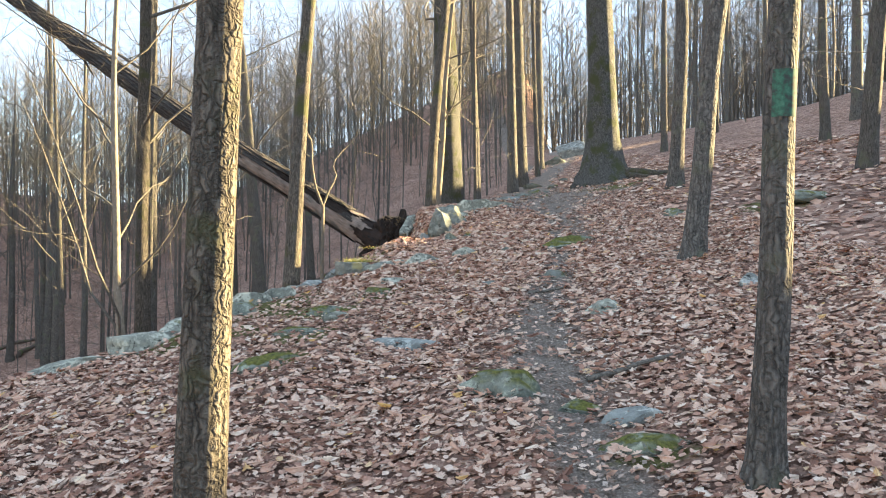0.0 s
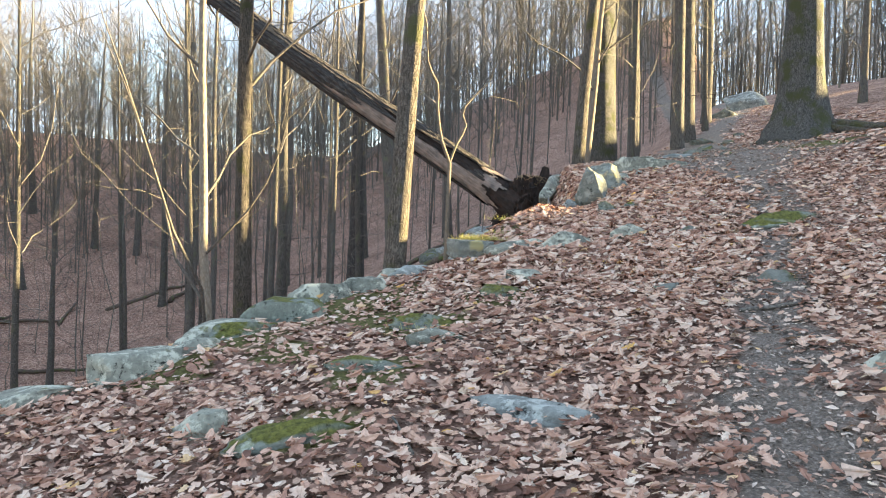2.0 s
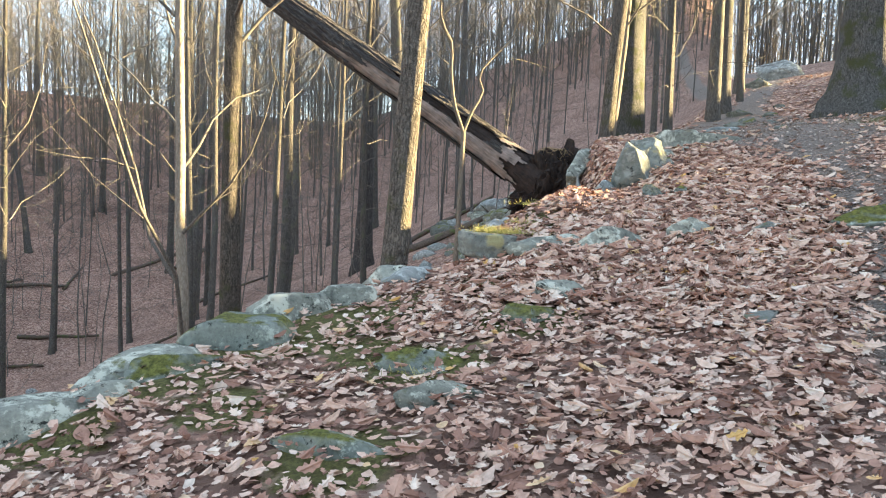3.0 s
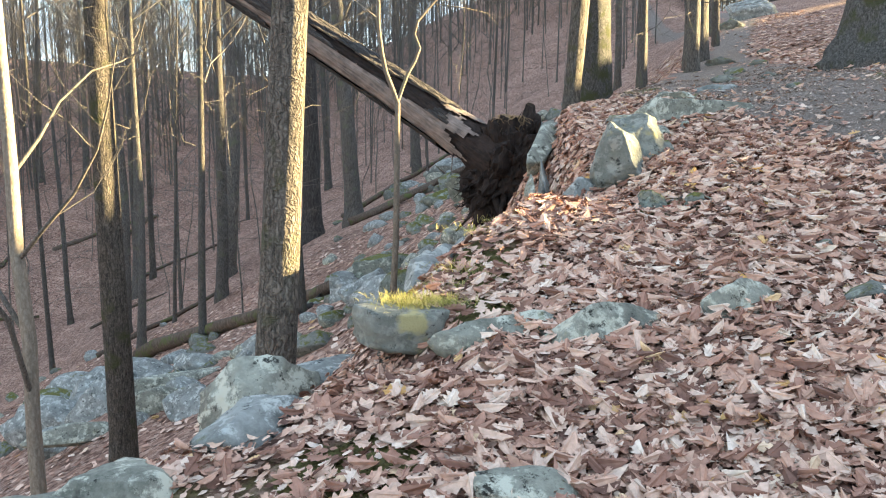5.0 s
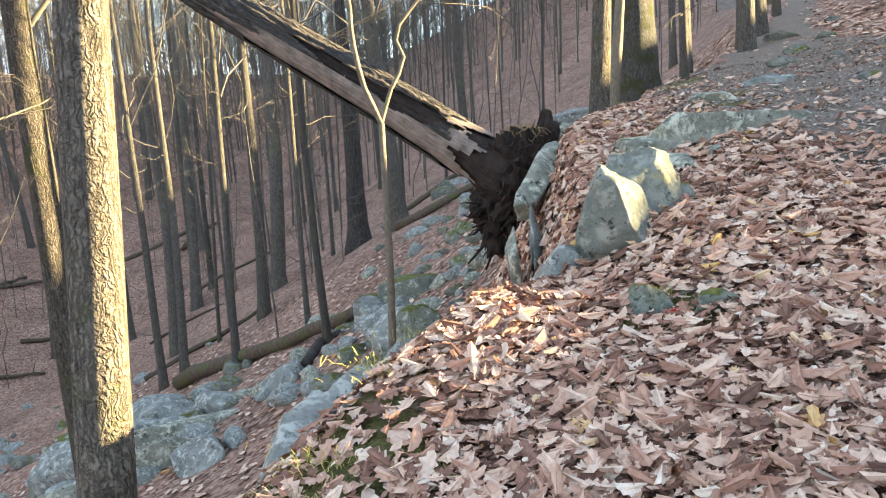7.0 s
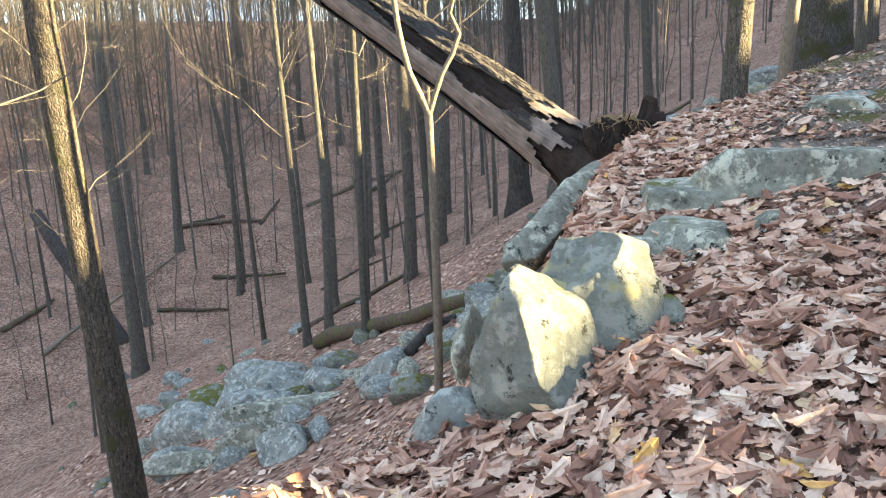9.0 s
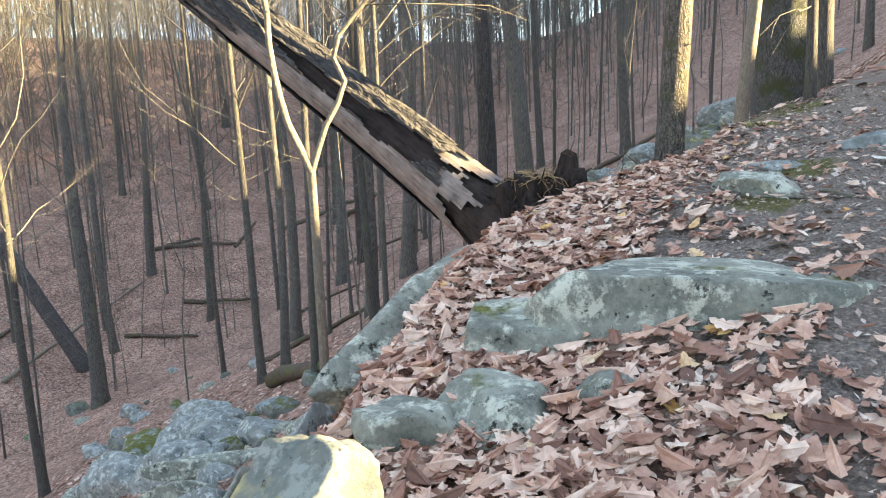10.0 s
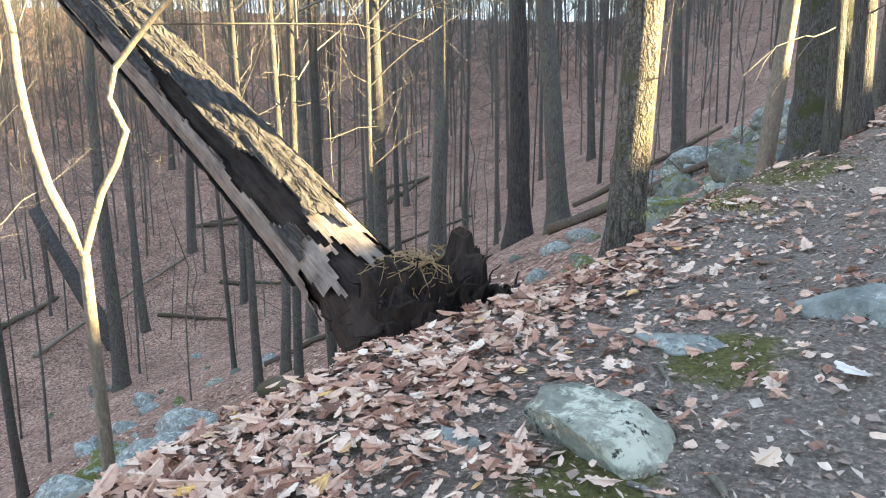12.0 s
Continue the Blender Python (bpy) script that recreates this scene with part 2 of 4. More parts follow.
def leaf_material(name, stops, single=False):
    m, n, l, b = material(name, 0.78)
    g = n.new("ShaderNodeObjectInfo" if single else "ShaderNodeNewGeometry")
    c = ramp_node(n, l, g.outputs["Random" if single else "Random Per Island"], stops)
    _, o = stretched(n, l, (1, 1, 1))
    blot = ramp_node(n, l, noise_node(n, l, o, 40, 4), ((.3, (.78, .76, .74)), (.7, (1.12, 1.1, 1.08))))
    l.new(mix_node(n, l, 1.0, c, blot, "MULTIPLY"), b.inputs["Base Color"])
    return m


LEAF_TONES = ((0, (.15, .085, .065)), (.14, (.27, .145, .105)), (.3, (.42, .245, .18)), (.5, (.56, .362, .27)), (.72, (.66, .475, .37)), (.9, (.70, .545, .44)), (.975, (.76, .65, .54)), (1, (.64, .39, .13)))
LEAF = leaf_material("fallen_oak_leaf", LEAF_TONES)
LEAF_ONE = leaf_material("single_oak_leaf", LEAF_TONES, True)
GRASS = leaf_material("dry_grass", ((0, (.20, .21, .05)), (.5, (.42, .40, .12)), (1, (.55, .48, .20))))
CHIP = leaf_material("litter_bits", ((0, (.09, .065, .05)), (.4, (.28, .21, .17)), (.75, (.42, .34, .285)), (1, (.58, .50, .43))))

# ---- mesh helpers ----
class Geo:
    """Collects vertices and faces of one mesh."""

    def __init__(self):
        self.v, self.f, self.n = [], [], 0

    def add(self, verts, faces):
        verts = np.asarray(verts, float)
        self.v.append(verts)
        for f in faces:
            f = np.asarray(f, int)
            self.f.append(f + self.n)
        self.n += len(verts)

    def tube(self, pts, radii, sides=6, cap=True, rough=0.0, rng=None):
        pts, radii = np.asarray(pts, float), np.asarray(radii, float)
        k = len(pts)
        tan = np.gradient(pts, axis=0)
        tan /= np.linalg.norm(tan, axis=1)[:, None] + 1e-9
        ref = np.array((1.0, 0, 0)) if abs(tan[0][0]) < .8 else np.array((0, 1.0, 0))
        u = np.cross(tan, ref)
        u /= np.linalg.norm(u, axis=1)[:, None] + 1e-9
        w = np.cross(tan, u)
        a = np.arange(sides) * 2 * np.pi / sides
        rr = np.repeat(radii[:, None], sides, 1)
        if rough and rng is not None:
            rr = rr * (1 + rough * (rng.random((k, sides)) - .5) + rough * np.sin(a * 3 + rng.random() * 6)[None] * .6)
        ring = pts[:, None] + rr[..., None] * (np.cos(a)[None, :, None] * u[:, None] + np.sin(a)[None, :, None] * w[:, None])
        i, j = np.meshgrid(np.arange(k - 1), np.arange(sides), indexing="ij")
        j2 = (j + 1) % sides
        q = np.stack([i * sides + j, i * sides + j2, (i + 1) * sides + j2, (i + 1) * sides + j], -1).reshape(-1, 4)
        faces = [q]
        if cap:
            faces += [np.arange(sides)[None, ::-1], (np.arange(sides) + (k - 1) * sides)[None]]
        self.add(ring.reshape(-1, 3), faces)

    def mesh(self, name, mat, smooth=True):
        me = bpy.data.meshes.new(name)
        v = np.concatenate(self.v)
        loops = np.concatenate([f.reshape(-1) for f in self.f])
        count = np.concatenate([np.full(len(f), f.shape[1]) for f in self.f])
        start = np.concatenate([[0], np.cumsum(count)[:-1]])
        me.vertices.add(len(v)), me.loops.add(len(loops)), me.polygons.add(len(count))
        me.vertices.foreach_set("co", v.reshape(-1).astype(np.float32))
        me.loops.foreach_set("vertex_index", loops.astype(np.int32))
        me.polygons.foreach_set("loop_start", start.astype(np.int32))
        me.polygons.foreach_set("use_smooth", np.full(len(count), smooth))
        me.update(calc_edges=True)
        me.materials.append(mat)
        return me


def part(name, g, mat, parent, label="", smooth=True):
    me = g.mesh(name, mat, smooth) if isinstance(g, Geo) else g
    ob = new(name, me)
    ob.parent = parent
    return tagged(ob, label)


def thing(name, at, label, category, group="", kind=""):
    ob = new(name)
    ob.matrix_basis = at if isinstance(at, Matrix) else Matrix.Translation(at)
    return tagged(ob, label, category, group, kind)

# ---- ground ----
def earth_share(x, y):
    """Trodden earth along the trail, 0 to 1."""
    cx = smooth_knots(y, (-5, 4, 6.5, 9, 11.5, 15, 18, 24, 32, 45), (.9, .85, .8, 1.2, 1.7, 2.0, 2.0, 2.4, 4.2, 7))
    w = smooth_knots(y, (-5, 4, 6.5, 9, 11.5, 15, 16.5, 18, 24, 45), (.15, .24, .38, .24, .45, .7, 1.9, 2.2, 1.0, .6))
    return np.clip(1.15 - np.abs(x - cx) / (w + .01) * .6, 0, 1) * np.where(y < 14.5, .8, 1.0)


def axis(knots):
    out = []
    for (a, s), (b_, _) in zip(knots, knots[1:]):
        out += list(np.arange(a, b_ - 1e-6, s))
    return np.array(out + [knots[-1][0]])


gx = axis([(-900, 60), (-300, 15), (-120, 4), (-40, 1), (-10, .25), (-5.5, .11), (3.2, .2), (8, .8), (30, 4), (90, 20), (300, 60), (900, 60)])
gy = axis([(-700, 60), (-160, 12), (-40, 2), (-6, .4), (1, .11), (21.5, .2), (32, .7), (60, 2), (140, 8), (300, 40), (900, 60)])
X, Y = np.meshgrid(gx, gy)
Z = height(X, Y)
near = np.exp(-((Y - 11) / 14) ** 2)
Z = Z + near * .012 * wobble(X, Y, .31, 5.0)
g = Geo()
ny, nx = X.shape
i, j = np.meshgrid(np.arange(ny - 1), np.arange(nx - 1), indexing="ij")
g.add(np.stack([X, Y, Z], -1).reshape(-1, 3), [np.stack([i * nx + j, i * nx + j + 1, (i + 1) * nx + j + 1, (i + 1) * nx + j], -1).reshape(-1, 4)])
me = g.mesh("ground", GROUND)
me.attributes.new("earth", "FLOAT", "POINT").data.foreach_set("value", earth_share(X, Y).reshape(-1).astype(np.float32))
MOSS = ((-2.5, 8.5, .5), (-2.1, 9.2, .55), (-1.75, 9.5, .45), (-2.65, 7.8, .35), (-1.95, 8.1, .3), (-1.55, 8.9, .3), (-1.2, 9.9, .35), (-1.2, 8.7, .4), (-1.3, 7.6, .35), (-.75, 9.3, .35), (-1.35, 6.8, .35), (-.9, 11.3, .3), (-1.0, 12.0, .5), (.2, 13.0, .3), (1.15, 4.4, .3),
        (1.05, 18.25, .25), (.5, 15.9, .2), (.3, 21.0, .5), (.8, 21.9, .5), (3.6, 16.9, .9), (4.9, 11.8, .7), (.9, 17.3, .25))


def moss_share(x, y):
    share = np.zeros_like(x)
    for mx, my, mr in MOSS:
        share = np.maximum(share, np.exp(-((x - mx) ** 2 + (y - my) ** 2) / mr ** 2))
    return share


moss = moss_share(X, Y)
me.attributes.new("moss", "FLOAT", "POINT").data.foreach_set("value", moss.reshape(-1).astype(np.float32))
# dark humus under the ridge's deep leaves, doubling as painted shade in the gaps
humus_shade = np.clip((X + 5.4) / .8, 0, 1) * np.clip((4.6 - X) / .8, 0, 1) * np.clip((21.3 - Y) / 1.5, 0, 1) * np.clip((Y + 1) / 2, 0, 1) * .12
me.attributes.new("humus_shade", "FLOAT", "POINT").data.foreach_set("value", humus_shade.reshape(-1).astype(np.float32))
tagged(new("ground", me), "woodland ridge and valley floor covered in brown leaf litter", "ground", kind="structure")

# ---- rocks ----
def rock_geo(seed, half, cuts=11, rough=.14, sub=4, flat=0.0, faces=()):
    """A weathered stone: a ball cut by planes, roughened, with its lower part below ground."""
    rng = random.Random(seed)
    bm = bmesh.new()
    bmesh.ops.create_icosphere(bm, subdivisions=sub, radius=1)
    planes = []
    for _ in range(cuts):
        nrm = Vector((rng.uniform(-1, 1), rng.uniform(-1, 1), rng.uniform(-.3, 1))).normalized()
        planes.append((nrm, rng.uniform(.45, .82)))
    for nrm, d in faces:
        planes.append((Vector(nrm).normalized(), d))
    if flat:
        planes.append((Vector((rng.uniform(-.1, .1), rng.uniform(-.1, .1), 1)).normalized(), flat))
    off = Vector((rng.uniform(-50, 50), rng.uniform(-50, 50), rng.uniform(-50, 50)))
    for v in bm.verts:
        p = v.co.copy()
        for nrm, d in planes:
            h = p.dot(nrm) - d
            if h > 0:
                p -= nrm * h * .93
        p *= 1 + rough * noise.noise(p * 1.7 + off) + rough * .6 * noise.noise(p * 4.3 + off) + rough * .4 * noise.noise(p * 9 + off)
        v.co = Vector((p.x * half[0], p.y * half[1], p.z * half[2]))
    return bm


def rock(x, y, half, rz=0, lift=0.0, mat=None, seed=1, tilt=(0, 0), name="rock", label="grey-green lichened stone half sunk in leaf litter", group="", z=None, sub=4, flat=0.0, cuts=11, rough=.14, faces=()):
    bm = rock_geo(seed, half, cuts, rough, sub, flat, faces)
    me = bpy.data.meshes.new(name)
    bm.to_mesh(me)
    bm.free()
    me.polygons.foreach_set("use_smooth", [True] * len(me.polygons))
    me.materials.append(mat or STONE)
    ob = new(name, me)
    ob.matrix_basis = pose(x, y, (float(height(x, y)) if z is None else z) + lift, tilt[0], tilt[1], rz)
    return tagged(ob, label, "rock", group)


TR = "stones in the trail"
rock(.34, 5.55, (.36, .22, .24), -15, -.03, STONE_MOSS, 11, name="rock", label="humped grey-green stone with moss underneath in the trail", group=TR)
rock(1.12, 4.95, (.24, .16, .12), 10, .0, STONE_BLUE, 12, label="blue-grey stone with pale lichen among leaves", group=TR)
rock(1.12, 4.42, (.30, .17, .10), 5, .0, STONE_MOSS, 13, label="low mossy stone among fallen leaves", group=TR)
rock(.85, 5.2, (.2, .13, .08), 40, .0, STONE_MOSS, 14, label="small flat stone in the trail", group=TR)
rock(-.24, 7.02, (.42, .20, .085), -18, .005, STONE_BLUE, 15, flat=.6, label="flat blue-grey slab lying in leaves", group=TR)
rock(1.44, 7.35, (.25, .18, .15), 8, -.04, STONE, 16, label="rounded pale green stone beside the trail", group=TR)
rock(-1.36, 6.75, (.44, .15, .12), 32, .0, STONE_MOSS, 17, flat=.7, label="long low stone with a mossy top", group=TR)
rock(-2.0, 6.95, (.17, .15, .14), 0, .02, STONE, 18, label="small squarish lichened stone in leaves", group=TR)
rock(1.26, 9.3, (.16, .12, .10), 0, .01, STONE_DARK, 19, label="small grey stone in the trail", group=TR)
rock(.5, 9.2, (.17, .12, .07), 20, .0, STONE_DARK, 20, label="small dark stone in the trail", group=TR)
rock(1.78, 11.5, (.42, .22, .16), 10, .0, STONE_MOSS, 21, label="low grey stone crossing the trail edge", group=TR)
rock(2.9, 7.7, (.2, .14, .1), 30, .0, STONE_BLUE, 22, label="small bluish stone on the leafy slope", group=TR)
rock(3.6, 12.5, (.26, .18, .12), 0, .0, STONE_MOSS, 23, label="mossy stone on the leafy slope", group=TR)
rock(5.2, 11.6, (.6, .3, .12), 30, .0, STONE_MOSS, 24, label="moss-covered stone on the leafy slope", group=TR)
rock(-1.32, 7.68, (.33, .12, .10), -6, .0, STONE_MOSS, 25, flat=.6, label="mossy stone with a green top", group=TR)
rock(-1.02, 8.2, (.30, .10, .10), 22, .0, STONE, 26, label="narrow lichened stone in the leaves", group=TR)
rock(-1.15, 8.72, (.30, .16, .11), 5, .0, STONE_MOSS, 27, flat=.6, label="flat moss-edged stone among fallen leaves", group=TR)
rock(-.75, 9.32, (.26, .14, .10), 0, .0, STONE_MOSS, 28, flat=.6, label="moss-topped stone sunk in leaf litter", group=TR)
rock(-.56, 9.74, (.30, .17, .15), 8, -.01, STONE, 29, flat=.6, label="flat lichened slab in the leaves", group=TR)

RIM = "rim outcrop slabs"
for k, (x, y, hx, hy, hz, rz, m) in enumerate((
        (-4.6, 6.2, .75, .34, .26, 50, STONE), (-3.95, 6.95, .62, .26, .22, 48, STONE), (-3.42, 7.52, .60, .24, .22, 46, STONE), (-3.02, 8.02, .52, .22, .24, 54, STONE),
        (-2.80, 8.55, .46, .20, .24, 62, STONE), (-2.52, 9.08, .42, .22, .24, 48, STONE_MOSS), (-2.2, 9.55, .34, .2, .22, 45, STONE), (-2.45, 8.55, .30, .13, .15, 55, STONE_MOSS),
        (-2.62, 8.15, .26, .11, .14, 52, STONE), (-1.95, 9.85, .30, .2, .18, 30, STONE), (-1.62, 10.35, .3, .2, .16, 60, STONE_BLUE), (-1.75, 11.75, .22, .34, .2, -30, STONE_BLUE))):
    rock(x + (.08 if k < 6 else 0), y, (hx, hy * (1.45 if k < 6 else 1), hz), rz, -.02 if k > 4 else -.05, m, 40 + k, name="rim_slab", label="long pale lichened slab along the edge of the drop", group=RIM, flat=.62, sub=4, rough=.10, cuts=7)
for k, (x, y, z, half, rz, tilt) in enumerate((
        (-1.30, 12.42, 1.25, (.13, .40, .20), -8, (6, -30)), (-1.22, 12.95, 1.29, (.10, .46, .17), -4, (2, -35)), (-1.10, 12.50, 1.35, (.09, .26, .10), -14, (4, -20)), (-1.20, 13.55, 1.22, (.08, .34, .14), 4, (2, -30)),
        (-.72, 16.15, 1.98, (.17, .62, .17), -18, (22, -12)), (-.62, 16.75, 2.18, (.15, .45, .12), -8, (10, -10)))):
    rock(x, y, half, rz, 0, STONE_BLUE if k < 4 else STONE, 240 + k, tilt, "rim_slab", "layered pale slab tilted over the edge of the drop", RIM, z, 4, .7, 7, .10)

# overhanging block with its foot stone
rock(-1.24, 11.19, (.29, .21, .14), 10, 0, STONE_PALE, 60, z=1.24, tilt=(-4, 4), name="overhang_rock", label="overhanging pale slab topped with yellow grass", flat=.60, sub=4, cuts=3, rough=.08,
     faces=(((.1, -1, -.15), .70), ((-.9, -.5, -.1), .74), ((.9, -.4, 0), .78)))
rock(-1.20, 11.26, (.24, .20, .34), 0, 0, STONE_DARK, 61, z=.95, name="foot_rock", label="dark mossy block under the overhanging slab")
rock(-.27, 10.90, (.33, .14, .19), 12, -.02, STONE, 62, name="ridge_rock", label="long humped grey stone among leaves", sub=4, cuts=4, rough=.09, faces=(((.1, -.9, .5), .66), ((1, -.1, .1), .8)))
rock(-.74, 10.98, (.36, .11, .14), 12, -.03, STONE, 63, name="ridge_rock", label="long humped grey stone among leaves", cuts=5, rough=.09)
rock(.29, 11.06, (.27, .13, .17), 24, -.03, STONE, 64, name="wedge_rock", label="wedge-shaped grey stone with a crack", cuts=7, rough=.10)
rock(-2.02, 11.3, (.36, .28, .30), 25, -.02, STONE, 65, z=.78, name="rounded_rock", label="rounded pale stone at the foot of a trunk", sub=4)
rock(.12, 13.08, (.18, .12, .12), 0, .02, STONE_MOSS, 66, label="small stone with moss and a red leaf", group=TR)
rock(.38, 12.98, (.14, .10, .09), 40, .02, STONE_MOSS, 67, label="small stone with moss and a red leaf", group=TR)
rock(.95, 11.9, (.22, .12, .07), 20, .0, STONE_DARK, 68, label="flat grey stone in the trail", group=TR)
rock(.85, 11.1, (.16, .12, .08), 20, .0, STONE_DARK, 69, label="small dark stone in the trail", group=TR)

# split boulder and standing slabs
rock(-.02, 14.06, (.27, .25, .34), 8, 0, STONE_PALE, 70, z=1.92, tilt=(-4, -6), name="boulder", label="pale boulder with a sunlit yellowish face, split by a crack", cuts=2, rough=.08, sub=5,
     faces=(((.75, -.62, .2), .68), ((-.45, -.9, .1), .72), ((-.1, -.75, -.7), .66), ((.5, -.1, .9), .74), ((-.85, .1, .5), .72)))
rock(.12, 14.37, (.31, .26, .30), -18, 0, STONE_PALE, 71, z=2.03, tilt=(4, 12), name="boulder", label="larger half of the split pale boulder", cuts=2, rough=.09, sub=5,
     faces=(((.55, -.75, .45), .64), ((-.3, -.5, .8), .76), ((.8, -.1, .6), .66), ((-.95, -.2, .2), .86), ((.1, -1, -.1), .76)))
rock(.36, 14.36, (.11, .09, .10), 12, 0, STONE_DARK, 75, z=2.02, name="rock", label="dark stone wedged at the foot of the boulder", group=TR)
rock(-.39, 13.98, (.18, .22, .40), 10, 0, STONE_BLUE, 72, z=1.54, tilt=(-8, 14), name="boulder", label="blue-grey block leaning below the boulder", cuts=4, rough=.08, sub=5,
     faces=(((.3, -.9, .35), .62), ((-.85, -.4, .2), .66), ((.2, -.2, 1), .80)))
rock(-.64, 15.40, (.07, .38, .38), 0, 0, STONE_BLUE, 73, z=1.56, tilt=(24, -6), name="standing_slab", label="thin upright slab at the edge of the drop", cuts=5, rough=.08)
rock(-.76, 15.1, (.06, .26, .40), 8, 0, STONE, 74, z=1.46, tilt=(14, -8), name="standing_slab", label="thin upright slab at the edge of the drop", cuts=5, rough=.08)

# ledge across the path
rock(.77, 15.97, (.88, .43, .41), 14, 0, STONE, 80, z=2.235, name="ledge_rock", label="broad flat-topped ledge with lichen and a mossy rim", flat=.55, sub=5, rough=.06, cuts=2,
     faces=(((.05, -1, .12), .72), ((-1, -.2, .1), .80), ((.85, -.5, .1), .82), ((0, 1, .3), .8)))
rock(.24, 15.66, (.36, .26, .22), 10, 0, STONE, 81, z=2.20, name="ledge_rock", label="lower step of the ledge", flat=.60, sub=4, rough=.07, cuts=3, faces=(((.1, -1, .15), .7), ((-1, -.1, .2), .78)))
rock(.34, 15.16, (.33, .20, .20), 10, 0, STONE, 82, z=2.12, label="flat lichened stone among leaves", group=TR, flat=.58, cuts=5, rough=.10)
rock(.04, 14.98, (.22, .14, .16), 4, 0, STONE, 83, z=2.08, label="flat lichened stone among leaves", group=TR, flat=.6, cuts=5, rough=.10)
rock(.62, 15.22, (.15, .11, .10), 24, .02, STONE, 88, label="flat lichened stone among leaves", group=TR, flat=.6)
rock(.89, 17.57, (.32, .23, .16), -14, -.005, STONE, 84, name="rock", label="flat pale stone with lichen patches and a crack", group=TR, flat=.6, sub=4)
rock(1.5, 18.72, (.32, .22, .12), 8, .0, STONE_BLUE, 85, label="pale grey stone sunk in trodden earth", group=TR, flat=.6)
rock(.86, 18.32, (.20, .09, .06), 8, .0, STONE_BLUE, 86, label="low pale stone with moss beside it", group=TR)
rock(.44, 17.42, (.10, .07, .05), 8, .01, STONE_BLUE, 87, label="small bluish stone among leaves", group=TR)
for k, (x, y, s) in enumerate(((2.2, 21.5, .3), (1.7, 19.9, .2), (2.6, 23.2, .34), (3.3, 24.4, .3), (2.9, 26.2, .4), (4.1, 27.5, .35), (2.2, 17.6, .22), (2.6, 20.6, .3))):
    rock(x, y, (s, s * .6, s * .35), 40 * k, .0, STONE_DARK, 90 + k, label="dark worn stone on the climbing trail", group="stones up the trail")
rock(6.9, 41.5, (1.2, .8, .75), 10, .1, STONE_BLUE, 99, name="boulder", label="large pale boulder high on the trail", sub=4)
rock(5.2, 37.5, (.6, .5, .35), 10, .0, STONE_DARK, 100, name="boulder", label="brown boulder beside the trail")

# stones down in the valley
VAL = "valley boulders"
for k, (x, y, hx, hy, hz, rz, m) in enumerate((
        (-14.6, 29.6, 1.3, .8, .7, 20, STONE_BLUE), (-13.2, 26.2, 1.1, 1.2, 1.0, -20, STONE_MOSS), (-11.6, 25.4, 1.0, .9, .8, 50, STONE_BLUE), (-10.4, 24.0, 1.1, .9, .6, 30, STONE_BLUE),
        (-8.6, 24.6, .6, .5, .5, 0, STONE_BLUE), (-10.4, 22.3, .9, .6, .4, 60, STONE_BLUE), (-9.4, 21.6, 1.3, .3, .3, 40, STONE), (-5.4, 44.5, 1.4, 1.0, .7, 0, STONE_BLUE), (-3.4, 42.5, 1.2, .8, .7, 0, STONE_DARK), (-4.6, 40.0, 1.0, .8, .6, 0, STONE_DARK), (-2.4, 46.0, 1.6, 1.0, .9, 0, STONE_BLUE), 
        (-11.8, 24.2, 1.3, .9, .7, 20, STONE_BLUE), (-13.2, 26.4, 1.1, .8, .8, -10, STONE_MOSS), (-10.2, 25.2, 1.0, .9, .7, 50, STONE_BLUE),
        (-9.0, 23.4, .8, .6, .5, 30, STONE_BLUE), (-8.2, 22.0, .9, .4, .4, 40, STONE), (-7.2, 21.5, .6, .5, .45, 0, STONE_BLUE),
        (-4.2, 23.6, 1.0, .5, .6, 35, STONE_BLUE), (-3.6, 22.2, .8, .5, .55, 20, STONE_BLUE), (-3.0, 21.0, .6, .5, .5, 0, STONE_MOSS),
        (-4.4, 25.8, .9, .5, .5, 10, STONE_MOSS), (-2.6, 19.8, .6, .4, .4, 60, STONE_BLUE), (-5.0, 21.8, .5, .4, .3, 60, STONE_DARK),
        (-2.4, 30.2, .9, .6, .5, 0, STONE_DARK), (-3.2, 33.0, 1.0, .7, .6, 40, STONE_MOSS), (-1.4, 32.2, .9, .6, .6, 80, STONE_DARK),
        (-4.4, 35.5, 1.0, .7, .5, 10, STONE_MOSS), (-2.0, 36.5, 1.2, .8, .7, 10, STONE_DARK), (-1.0, 27.2, .7, .4, .4, 10, STONE_MOSS),
        (-2.3, 27.6, .6, .5, .4, 10, STONE_DARK),
        (-22, 33, .6, .5, .4, 0, STONE_BLUE), (-26, 37, .8, .5, .4, 0, STONE_BLUE), (-20, 30, .7, .5, .35, 0, STONE_BLUE),
        (-33, 40, .9, .6, .5, 0, STONE_DARK), (-18, 29.5, .6, .4, .3, 0, STONE_DARK), (-16, 28.2, .5, .4, .3, 0, STONE_BLUE), (-24, 35.5, .5, .4, .3, 50, STONE_BLUE))):
    rock(x, y, (hx, hy, hz), rz, .08, m, 120 + k, name="boulder", label="blue-grey boulder on the valley slope", group=VAL, cuts=9, rough=.10)

rock(-10.9, 25.9, (1.25, .75, .7), 30, 0, STONE_BLUE, 171, z=-4.0, tilt=(0, -8), name="boulder", label="large slab-topped boulder in the valley pile", group=VAL, flat=.6, cuts=6, rough=.10)
